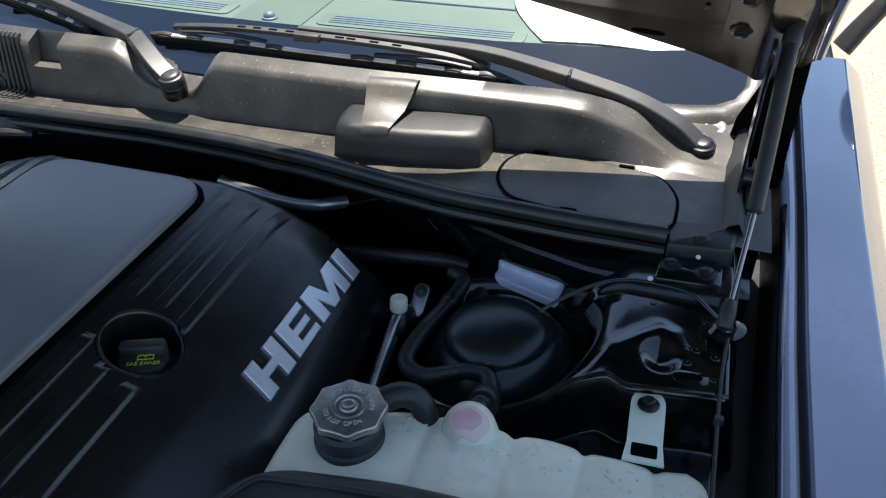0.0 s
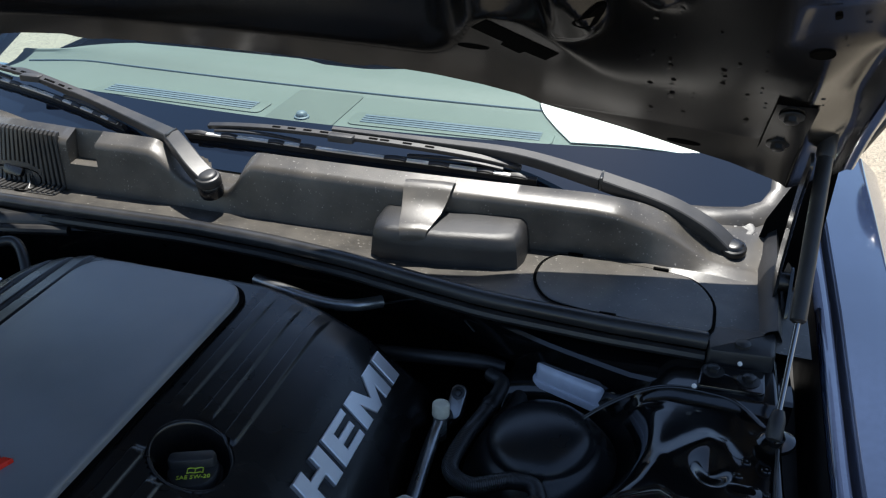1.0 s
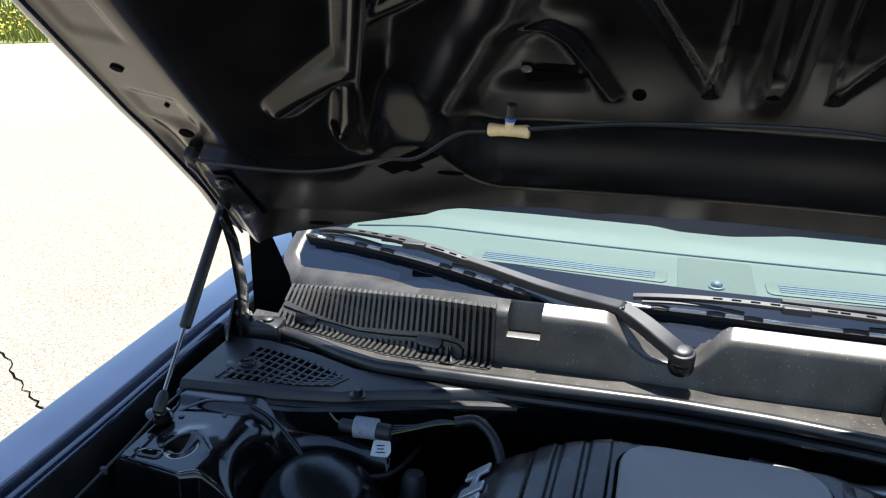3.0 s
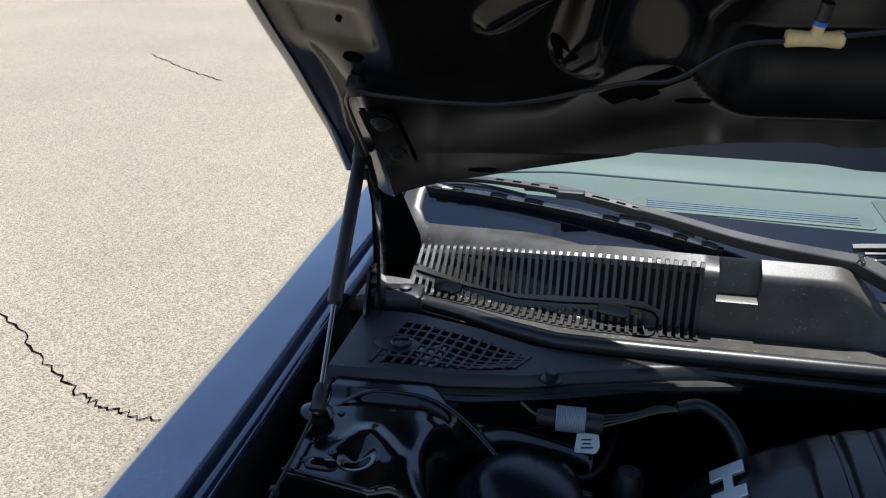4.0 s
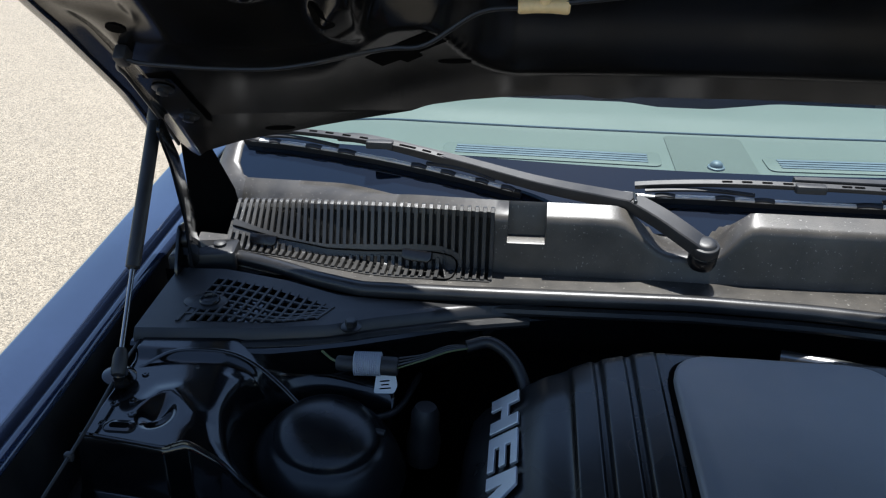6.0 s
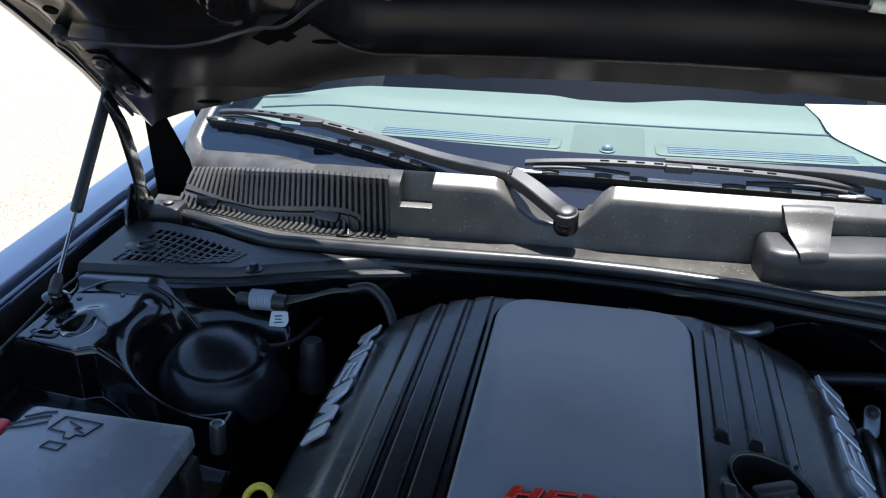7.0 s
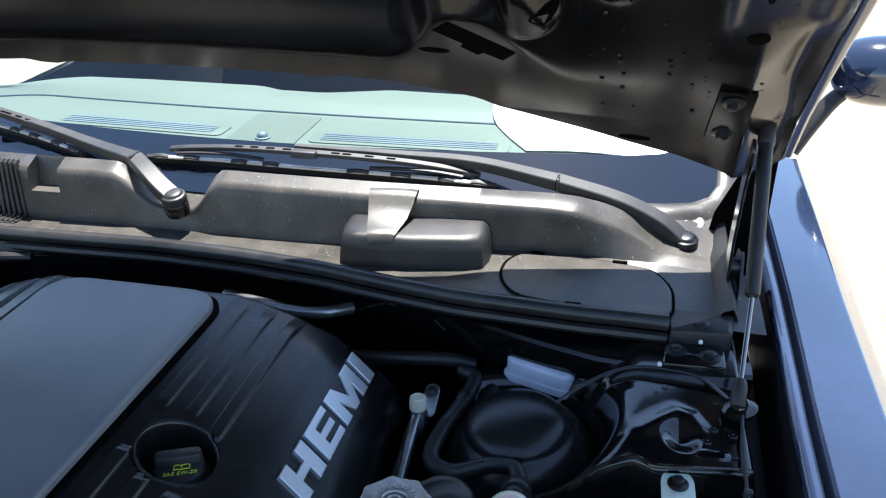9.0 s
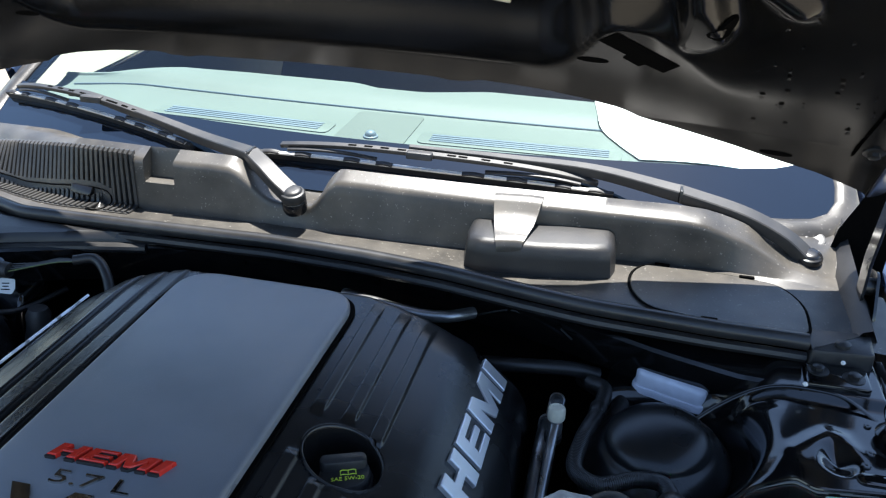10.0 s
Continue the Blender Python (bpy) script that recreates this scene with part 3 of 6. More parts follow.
def strut_tower(s):
    t = part("strut_tower", (lambda b: surf(b, lambda x, v: (s * x, lerp(x, ROLL) + v, tower_z(x, lerp(x, ROLL) + v)), span(0.39, 0.762, 130), span(-0.25, -0.02, 14) + span(-0.015, 0.004, 14) + span(0.006, 0.16, 76) + span(0.164, 0.27, 40)))(bmesh.new()), BAY_PAINT, car, "glossy black stamped strut tower", 70)
    bm = bmesh.new()
    lathe(bm, [(0.096, -0.05), (0.083, -0.022), (0.072, -0.004), (0.066, 0.002), (0.0625, 0.004)] + [(0.061 * math.cos(a) ** 0.9, 0.005 + 0.026 * math.sin(a)) for a in span(0.05, 1.57, 14)], (s * 0.497, 0.856, 0.908), (-s * 0.10, -0.05, 1), 64)
    part("tower_dome", bm, SATIN, t, "smooth satin domed tower cap", 50)
    bm = bmesh.new()
    prism(bm, rounded(0.036, 0.018, 0.0085, 5), 0.003, basis((s * 0.706, 0.790, 0.9612), (1, 0.02, 0), (0, 1, 0)), 0.0014)
    part("slot_rim", bm, BAY_PAINT, t, "raised rim round a slot")
    # the slot's shade is a near-black plate laid on the rim
    bm = bmesh.new()
    prism(bm, rounded(0.022, 0.008, 0.0038, 4), 0.001, basis((s * 0.706, 0.790, 0.9638), (1, 0.02, 0), (0, 1, 0)))
    part("slot", bm, SHADE_MARK, t, "near-black plate painted as a shaded slot")
    for x, y, r in ((0.709, 0.832, 0.005), (0.701, 0.811, 0.005), (0.727, 0.793, 0.004), (0.716, 0.88, 0.004), (0.728, 0.826, 0.005), (0.66, 0.90, 0.0035), (0.735, 0.86, 0.004)):
        bm = bmesh.new()
        lathe(bm, [(r, 0), (r, 0.0012), (r * 0.8, 0.0022), (r * 0.35, 0.0022), (r * 0.2, 0.001)], (s * x, y, tower_z(x, y)), seg=12)
        part("spot_weld", bm, BAY_PAINT, t)
    # rolled edge over the wheel housing
    bm = bmesh.new()
    tube(bm, [(s * x, lerp(x, ROLL) - 0.001, tower_z(x, lerp(x, ROLL) + 0.004) + 0.0005) for x in (0.44, 0.49, 0.529, 0.56, 0.588, 0.606, 0.625, 0.637, 0.647, 0.68, 0.728, 0.742)], 0.0024, 8, 5)
    part("rolled_edge", bm, BAY_PAINT, t)
    bm = bmesh.new()
    tube(bm, [(s * x, y, z - 0.0055) for x, y, z in ((0.535, 0.885, 0.934), (0.56, 0.897, 0.952), (0.594, 0.913, 0.968), (0.626, 0.922, 0.976), (0.665, 0.922, 0.978), (0.699, 0.916, 0.976), (0.73, 0.893, 0.966))], 0.0026, 8, 8, 0.6)
    part("rear_flange", bm, BAY_PAINT, t)


for s in (-1, 1):
    strut_tower(s)

# ---- brace across the cowl ----
def brace_y(x):
    return lerp(abs(x), (0.0, 1.062, 0.13, 1.060, 0.26, 1.045, 0.36, 1.012, 0.49, 0.962, 0.58, 0.936, 0.67, 0.93, 0.76, 0.935))


def brace_at(x, k):
    y = brace_y(x)
    return ((x, y + 0.085, 0.962), (x, y + 0.02, 0.966), (x, y + 0.004, 0.966), (x, y, 0.962), (x, y + 0.003, 0.935), (x, y + 0.02, 0.90))[k]


bm = bmesh.new()
grid(bm, [[brace_at(x, k) for x in span(-0.76, 0.76, 61)] for k in range(6)])
brace = part("cowl_brace", bm, BAY_PAINT, car, "black pressed brace under the cowl", 45)
# near-black discs on the face, painted as the shade of small holes
for x in (-0.33, -0.12, -0.02, 0.09, 0.2, 0.29, 0.36):
    bm = bmesh.new()
    y = brace_y(x)
    lathe(bm, [(0.0035, 0), (0.0035, 0.001)], (x, y - 0.0005, 0.949), (0, -1, 0), 10)
    part("hole", bm, SHADE_MARK, brace, "near-black disc painted as a shaded hole")
bm = bmesh.new()
prism(bm, round_outline([(0.656, 0.925), (0.728, 0.928), (0.729, 0.970), (0.658, 0.970)], 0.005), 0.012, Matrix.Translation((0, 0, 0.966)), 0.002)
bmt = part("brace_mount", bm, BAY_PAINT, car, "bolted end plate of the brace")
for x, y in ((0.672, 0.955), (0.711, 0.948)):
    bm = bmesh.new()
    bolt(bm, (x, y, 0.978), 0.0075, 0.007)
    part("bolt", bm, DARKBOLT, bmt, "dark hex bolt")
for x, y, z in ((0.652, 0.917, 0.981), (0.700, 0.966, 0.986)):
    bm = bmesh.new()
    lathe(bm, [(0.0028, 0), (0.0028, 0.0015), (0.0012, 0.003)], (x, y, z), (0.2, -0.6, 0.7), 10)
    single("clip_pin", bm, LABEL, "tiny white plastic clip pin on the brace end", "clip", "clip pins")

# ---- cowl panel ----
cowl = thing("cowl_panel", (0, 1.15, 0.98), "dusty black plastic cowl panel below the windshield", "cowl panel")
SEAL_Y = (-0.76, 1.165, -0.69, 1.150, -0.62, 1.122, -0.55, 1.085, -0.49, 1.063, -0.36, 1.057, -0.06, 1.057, 0.08, 1.047, 0.2, 1.030, 0.3, 1.01, 0.4, 0.993, 0.55, 0.987, 0.66, 0.994, 0.76, 1.0)
SEAL_Z = (-0.76, 0.972, -0.69, 0.973, -0.6, 0.978, -0.5, 0.985, -0.36, 0.990, -0.06, 0.996, 0.2, 1.0, 0.4, 1.0, 0.55, 0.998, 0.66, 0.993, 0.76, 0.985)
BASE_Y = (-0.76, 1.172, -0.69, 1.155, -0.6, 1.133, -0.45, 1.092, -0.33, 1.082, -0.1, 1.074, 0.1, 1.068, 0.22, 1.072, 0.42, 1.094, 0.55, 1.107, 0.66, 1.115, 0.78, 1.13)
BASE_Z = (-0.76, 0.982, -0.6, 0.99, -0.45, 1.0, -0.33, 1.006, -0.1, 1.012, 0.1, 1.014, 0.42, 1.017, 0.55, 1.015, 0.66, 1.008, 0.78, 0.99)
BASE_Y0 = BASE_Y
BASE_Y = tuple(v + 0.03 * step(abs(BASE_Y0[i - 1]), 0.74, 0.62) if i % 2 else v for i, v in enumerate(BASE_Y0))
BASE_Z = tuple(v - 0.0145 * step(abs(BASE_Z[i - 1]), 0.74, 0.62) if i % 2 else v for i, v in enumerate(BASE_Z))
TOP_Y = (-0.76, 1.245, -0.7, 1.235, -0.6, 1.205, -0.45, 1.162, -0.31, 1.128, -0.2, 1.130, 0.25, 1.130, 0.535, 1.150, 0.6, 1.166, 0.66, 1.16, 0.78, 1.17)
TOP_Z = (-0.76, 1.010, -0.7, 1.018, -0.6, 1.036, -0.45, 1.060, -0.31, 1.075, -0.2, 1.076, 0.25, 1.074, 0.50, 1.068, 0.535, 1.064, 0.6, 1.04, 0.66, 1.010, 0.78, 0.992)
TOP_Y = tuple(v - 0.015 * step(abs(TOP_Y[i - 1]), 0.68, 0.54) if i % 2 else v for i, v in enumerate(TOP_Y))
TOP_Z = tuple(v + 0.007 * step(abs(TOP_Z[i - 1]), 0.68, 0.54) if i % 2 else v for i, v in enumerate(TOP_Z))


def notch(x):
    """How far the wall dips for the wiper pivot."""
    return step(x, -0.165, -0.085) * step(x, 0.015, -0.035)


def cowl_at(x, k):
    n = notch(x)
    sy, sz, by, bz, ty, tz = (lerp(x, t) for t in (SEAL_Y, SEAL_Z, BASE_Y, BASE_Z, TOP_Y, TOP_Z))
    tz = tz + (bz + 0.004 - tz) * n * 0.58
    ty = ty + (by + 0.006 - ty) * n * 0.4
    gy = base_y(x)
    gz = Vector(glass_at(x, 0)).z
    if k < 2:
        u = (0.0, 0.5)[k]
        return (x, sy + (by - sy) * u, sz + (bz - sz) * u + 0.002 * k)
    if k < 10:
        u = (0, 0.06, 0.25, 0.54, 0.72, 0.88, 0.965, 1.0)[k - 2]
        w = (0, 0.06, 0.25, 0.54, 0.72, 0.86, 0.93, 1.0)[k - 2]
        tz -= 0.005
        return (x, by + (ty - by) * w + (0.0075 if k == 9 else 0.0018 if k == 8 else 0), bz + (tz - bz) * u)
    u = (0.22, 0.42, 0.7, 1.0, 1.15)[k - 10]
    left = step(x, -0.42, -0.56)
    dip = -0.016 * n * math.sin(math.pi * min(1, u))
    return (x, ty + (gy - ty) * u + 0.005, tz + (gz - 0.002 - tz) * u + ((0.0155, 0.012, 0.005, 0, 0)[k - 10] * step(gz, tz + 0.01, tz - 0.03) * (1 - left) + (0.0075, 0.0145, 0.0205, 0.004, 0)[k - 10] * left) + dip - (0.01 if k == 14 else 0))


GR0, GR1 = -0.712, -0.3235
xs = span(-0.76, GR0, 6) + span(GR0, GR1, 40)[1:] + span(GR1, 0.78, 110)[1:]
bm = bmesh.new()
vs = [[bm.verts.new(cowl_at(x, k)) for x in xs] for k in range(15)]
for k in range(14):
    for i in range(len(xs) - 1):
        if GR0 - 1e-6 <= xs[i] and xs[i + 1] <= GR1 + 1e-6 and 1 <= k < 9:
            continue
        if -0.3035 < xs[i] and xs[i + 1] < -0.2505 and 5 <= k < 10:
            continue
        if (xs[i + 1] < -0.7115 or xs[i] > 0.742) and k >= 4:
            continue
        bm.faces.new((vs[k][i], vs[k][i + 1], vs[k + 1][i + 1], vs[k + 1][i]))
panel = part("panel", bm, COWL, cowl, "", 58)


def grille_at(x, u, h=0.0):
    """A place on the grille's slope: u from its foot (0) to its crest (1)."""
    by, bz, ty, tz = (lerp(x, t) for t in (BASE_Y, BASE_Z, TOP_Y, TOP_Z))
    sy, sz = lerp(x, SEAL_Y), lerp(x, SEAL_Z)
    y0, z0 = sy + (by - sy) * 0.5, sz + (bz - sz) * 0.5 + 0.002
    pts = ((y0, z0), (by, bz), (ty, tz))
    v = u * 2
    (ya, za), (yb, zb) = (pts[0], pts[1]) if v < 0.5 else (pts[1], pts[2])
    w = v / 0.5 if v < 0.5 else (v - 0.5) / 1.5
    return Vector((x, ya + (yb - ya) * w - 0.85 * h, za + (zb - za) * w + 0.5 * h))


bm = bmesh.new()
surf(bm, lambda x, u: grille_at(x, u, -0.013), span(GR0 - 0.01, GR1 + 0.01, 30), span(0, 1, 10))
part("insect_screen", bm, SCREEN, cowl, "fine grey screen under the grille")
UPPER_FOOT = (-0.712, 0.71, -0.671, 0.594, -0.633, 0.507, -0.596, 0.442, -0.559, 0.438, -0.49, 0.5, -0.425, 0.551, -0.392, 0.544, -0.3665, 0.46)
TRAY_LINE = (-0.712, 0.59, -0.632, 0.438, -0.559, 0.375, -0.49, 0.417, -0.45, 0.459, -0.398, 0.466, -0.378, 0.431, -0.370, 0.37)
LOWER_TOP = (-0.712, 0.48, -0.587, 0.284, -0.558, 0.27, -0.523, 0.307, -0.489, 0.347, -0.456, 0.384, -0.423, 0.361, -0.397, 0.38, -0.391, 0.36, -0.384, 0.0)
TRAY_END = -0.3665
PITCH = (GR1 - GR0) / 37


def slat(x, u0, u1, crest=False):
    """One rounded bar of the grille."""
    bm = bmesh.new()
    pts = [grille_at(x, u0 + (u1 - u0) * j / 7, 0.0) for j in range(8)]
    if crest:
        pts += [pts[-1] + Vector((0, 0.003, 0.0015)), pts[-1] + Vector((0, 0.007, 0.001))]
    strap(bm, pts, (0.0028, 0.0028), (0.0032, 0.0032), 1, (0, -0.85, 0.5))
    part("slat", bm, GRILLE, cowl)


for i in range(38):
    x = GR0 + PITCH * i
    slat(x, lerp(x, UPPER_FOOT) - 0.02 if x < TRAY_END else 0.0, 1.0, True)
    if x < -0.388:
        slat(x, 0.0, lerp(x, LOWER_TOP) + 0.02)
# the smooth strip between the two rows, stepped along the tray's edge
bm = bmesh.new()


def strip_at(x, w):
    lo, hi = lerp(x, LOWER_TOP), lerp(x, UPPER_FOOT)
    u = lo + (hi - lo) * w
    return grille_at(x, u, 0.0012 + 0.003 * step(u, lerp(x, TRAY_LINE) - 0.012, lerp(x, TRAY_LINE) + 0.012))


surf(bm, strip_at, span(GR0, TRAY_END, 60), span(0, 1, 24), 0.004, (0, 0.85, -0.5))
part("divider", bm, GRILLE, cowl, "smooth strip between the two rows of slots", 25)
bm = bmesh.new()
tube(bm, [grille_at(x, u, 0.0030) for x, u in [(x, lerp(x, TRAY_LINE)) for x in span(GR0 + 0.003, -0.378, 24)] + [(-0.3715, 0.38), (-0.3700, 0.30), (-0.3715, 0.2), (-0.375, 0.06), (-0.382, 0.0), (-0.40, 0.0)]], 0.0012, 6, 3)
part("tray_rim", bm, SHADE_MARK, cowl, "dark joint round the lower tray")
for u, w, h in ((0.012, 0.02, 0.002), (0.968, 0.034, -0.002)):
    bm = bmesh.new()
    surf(bm, lambda x, d: grille_at(x, u + w * d, h), span(GR0, GR1, 40), span(-1, 1, 3), 0.003, (0, 0.85, -0.5))
    part("border", bm, GRILLE, cowl)
for x, u in ((-0.658, 0.41), (-0.425, 0.415)):
    bm = bmesh.new()
    prism(bm, round_outline([(-0.021, -0.006), (-0.014, -0.009), (0.016, -0.009), (0.021, -0.004), (0.021, 0.007), (-0.021, 0.007)], 0.003), 0.007, basis(grille_at(x, u, 0.002), (1, -0.15, 0), (0, 0.5, 0.85)), 0.002)
    part("tray_clip", bm, GLOSSBLACK, cowl, "black clip holding the tray")
# recessed square beside the grille
rx = [x for x in xs if -0.3035 < x < -0.2505]
bm = bmesh.new()
rows = []
for x in rx:
    lo, hi = Vector(cowl_at(x, 5)), Vector(cowl_at(x, 10))
    rows.append([lo, lo + Vector((0, 0.002, 0.001)), (x, lo.y + 0.022, lo.z + 0.002), (x, hi.y - 0.002, hi.z - 0.004), hi])
grid(bm, rows)
for x in (rx[0], rx[-1]):
    bm.faces.new([bm.verts.new(q) for q in (cowl_at(x, 5), (x, cowl_at(x, 5)[1] + 0.022, cowl_at(x, 5)[2] + 0.002), cowl_at(x, 10), cowl_at(x, 9), cowl_at(x, 8), cowl_at(x, 7), cowl_at(x, 6))])
part("recess", bm, COWL, cowl, "notch cut into the crest beside the grille", 30)
# box with the tongue over it
bm = bmesh.new()
rows = []
for z, w0, w1, y0 in ((0.998, 0.213, 0.424, 1.045), (1.026, 0.216, 0.421, 1.046), (1.040, 0.218, 0.418, 1.048), (1.045, 0.221, 0.414, 1.051), (1.0475, 0.226, 0.409, 1.060), (1.048, 0.229, 0.406, 1.11)):
    tilt = 0.02
    c = 0.012
    rows.append([(w0, 1.12, z), (w0, y0 + c + 0.02, z), (w0 + c * 0.5, y0 + c * 0.4, z), (w0 + 2 * c, y0 - 0.004, z), ((w0 + w1) / 2, y0, z), (w1 - 2 * c, y0 + 0.014, z), (w1 - c * 0.4, y0 + 0.022, z), (w1, y0 + c + 0.03, z), (w1, 1.13, z)])
grid(bm, rows)
part("raised_box", bm, COWL_DARK, cowl, "raised box on the cowl's front", 45)
bm = bmesh.new()
tongue = []
for y, z, hw in ((1.136, 1.080, 0.034), (1.126, 1.0835, 0.034), (1.118, 1.0825, 0.0335), (1.111, 1.0775, 0.0325), (1.103, 1.069, 0.031), (1.085, 1.0575, 0.027), (1.060, 1.0525, 0.022), (1.050, 1.0505, 0.0195), (1.0455, 1.047, 0.018), (1.0435, 1.040, 0.0165), (1.044, 1.034, 0.0155)):
    mid = 0.280 + 0.001 * max(0.0, (1.126 - y) / 0.08)
    tongue.append([(mid - hw, y - 0.003, z), (mid - hw * 0.5, y - 0.002, z + 0.001), (mid, y, z + 0.001), (mid + hw * 0.5, y + 0.002, z + 0.001), (mid + hw, y + 0.003, z)])
grid(bm, tongue)
part("tongue", bm, COWL, cowl, "tapered tongue over the box", 40)


def lid_place(x, y):
    sy, sz, by, bz = (lerp(x, t) for t in (SEAL_Y, SEAL_Z, BASE_Y, BASE_Z))
    u = (y - sy) / max(0.01, by - sy)
    return sz + (bz - sz) * u


outline = round_outline([(0.441, 1.035), (0.444, 1.072), (0.466, 1.094), (0.60, 1.098), (0.645, 1.096), (0.672, 1.06), (0.670, 0.998), (0.60, 0.995), (0.53, 0.994), (0.465, 1.003)], 0.02)
outline = [(x, lerp(x, SEAL_Y) + (y - lerp(x, SEAL_Y)) * (lerp(x, BASE_Y) - lerp(x, SEAL_Y)) / (lerp(x, BASE_Y0) - lerp(x, SEAL_Y))) for x, y in outline]
# first a near-black plate as the gap's painted shade, then the lid over it
for k, (grow, up, mat, nm, lb) in enumerate(((1.006, 0.0030, SHADE_MARK, "lid_gap_shade", "near-black plate painted as shade round the lid"), (0.979, 0.0040, COWL, "access_lid", "rounded access lid in the cowl"))):
    c = Vector((0.56, 1.060))
    bm = bmesh.new()
    pts = [c + (Vector(p) - c) * grow for p in outline]
    rows = [[(c.x + (p.x - c.x) * g, c.y + (p.y - c.y) * g, lid_place(c.x + (p.x - c.x) * g, c.y + (p.y - c.y) * g) + (up if g < 1 or not k else up - 0.002)) for p in pts] for g in (1.0, 0.985, 0.7, 0.4, 0.02)]
    gg = grid(bm, rows, True)
    bm.faces.new(gg[-1])
    lid = part(nm, bm, mat, cowl, lb)
for x, y in ((0.487, 1.120), (0.60, 1.120), (0.545, 0.996)):
    bm = bmesh.new()
    box(bm, (x, y, lid_place(x, y) + 0.005), (0.02, 0.005, 0.004), bevel=0.001)
    part("lid_tab", bm, SHADE_MARK, lid, "dark hinge tab")
# corner moulding with its plug at the far end
bm = bmesh.new()
lathe(bm, [(0.016, 0), (0.016, 0.003), (0.012, 0.004), (0.006, 0.002)], (0.703, 1.247, 1.014), (0, -0.35, 1), 20)
part("plug", bm, COWL_DARK, cowl, "round plug in the corner")
# dark plastic copy here: the fin's shade is put into its colour
bm = bmesh.new()
rows = []
for u in span(0, 1, 9):
    y = 1.02 + 0.28 * u
    rows.append([(0.715 + 0.012 * u, y, 0.980 + 0.02 * u), (0.730 + 0.006 * u, y, 1.0 + 0.025 * u), (0.741 + 0.004 * u, y, 1.004 + 0.03 * u), (0.748 + 0.002 * u, y, 0.99 + 0.03 * u), (0.750, y, 0.95)])
grid(bm, rows)
part("end_fin", bm, COWL_DARK, cowl, "raised end moulding, shade put into its dark colour", 50)
for s in (-1, 1):
    bm = bmesh.new()
    rows = []
    for x, w in ((0.60, -0.006), (0.66, -0.004), (0.70, 0.0), (0.728, 0.012), (0.745, 0.035), (0.752, 0.065), (0.755, 0.11), (0.757, 0.18), (0.758, 0.3)):
        p = Vector(glass_at(s * x, w))
        t = step(x, 0.66, 0.75)
        away = Vector((s * t, -(1 - t), 0)).normalized()
        rows.append([p + Vector((0, 0, 0.001)) - away * 0.004, p + Vector((0, 0, 0.006)), p + away * 0.012 + Vector((0, 0, 0.007)), p + away * 0.03 + Vector((0, 0, 0.0)), p + away * 0.04 + Vector((0, 0, -0.02))])
    grid(bm, rows)
    part("corner_moulding", bm, COWL, cowl, "grey moulding round the glass corner", 50)
# near-black sheets stand in for shade, their outline fitted to the camera's view
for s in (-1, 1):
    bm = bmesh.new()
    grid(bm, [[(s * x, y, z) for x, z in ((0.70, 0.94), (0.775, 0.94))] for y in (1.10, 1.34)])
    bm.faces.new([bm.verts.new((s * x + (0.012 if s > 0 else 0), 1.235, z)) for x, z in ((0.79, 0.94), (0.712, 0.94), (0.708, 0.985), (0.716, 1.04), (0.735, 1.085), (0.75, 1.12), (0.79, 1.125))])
    part("hinge_shade", bm, SHADE_MARK, cowl, "near-black sheets painted as shade round the hood hinge", 0)
# end block beside the hinge
for s, mat in ((1, COWL_DARK), (-1, PLENUM)):
    bm = bmesh.new()
    prism(bm, round_outline([(s * 0.664, 0.972), (s * 0.738, 0.978), (s * 0.742, 1.03), (s * 0.664, 1.024)] if s > 0 else [(-0.775, 1.10), (-0.685, 1.12), (-0.69, 1.165), (-0.775, 1.15)], 0.006), 0.03, Matrix.Translation((0, 0, 0.965)), 0.005)
    eb = part("end_block", bm, mat, cowl, "plastic end block")
    bm = bmesh.new()
    lathe(bm, [(0.009, 0), (0.009, 0.006), (0.006, 0.008)], (0.702, 0.99, 0.993) if s > 0 else (-0.712, 1.14, 0.993), seg=16)
    part("end_plug", bm, BLACK, eb)

# weatherstrip along the cowl's front edge
strip = thing("weatherstrip", (0, 1.05, 0.98), "black rubber hood seal along the cowl's front edge", "seal")
sx = span(-0.70, 0.662, 40)
bm = bmesh.new()
tube(bm, [(x, lerp(x, SEAL_Y) - 0.006, lerp(x, SEAL_Z) + 0.002) for x in sx], 0.0105, 12, 2)
part("bulb", bm, SEALRUBBER, strip, "rounded sealing bulb")
bm = bmesh.new()
tube(bm, [(x, lerp(x, SEAL_Y) - 0.012, lerp(x, SEAL_Z) - 0.016) for x in sx], 0.007, 8, 2)
part("grip_foot", bm, RUBBER, strip, "gripping foot of the seal")

# ---- cabin filter cover with lattice ----
vent = thing("plenum_cover", (-0.62, 1.0, 0.96), "black plastic plenum cover with a lattice opening", "cover")


def front_y(x):
    return lerp(x, (-0.76, 0.937, -0.705, 0.942, -0.61, 0.951, -0.52, 0.968, -0.46, 0.992, -0.366, 1.022, -0.25, 1.05))


def rear_y(x):
    return lerp(x, (-0.76, 1.09, -0.69, 1.095, -0.6, 1.075, -0.52, 1.045, -0.42, 1.04, -0.33, 1.048, -0.25, 1.056))


def mesh_v0(x):
    return lerp(x, (-0.705, 0.964, -0.58, 0.972, -0.528, 0.986))


def mesh_v1(x):
    return lerp(x, (-0.70, 1.068, -0.675, 1.067, -0.64, 1.057, -0.613, 1.051, -0.573, 1.035, -0.528, 1.016))


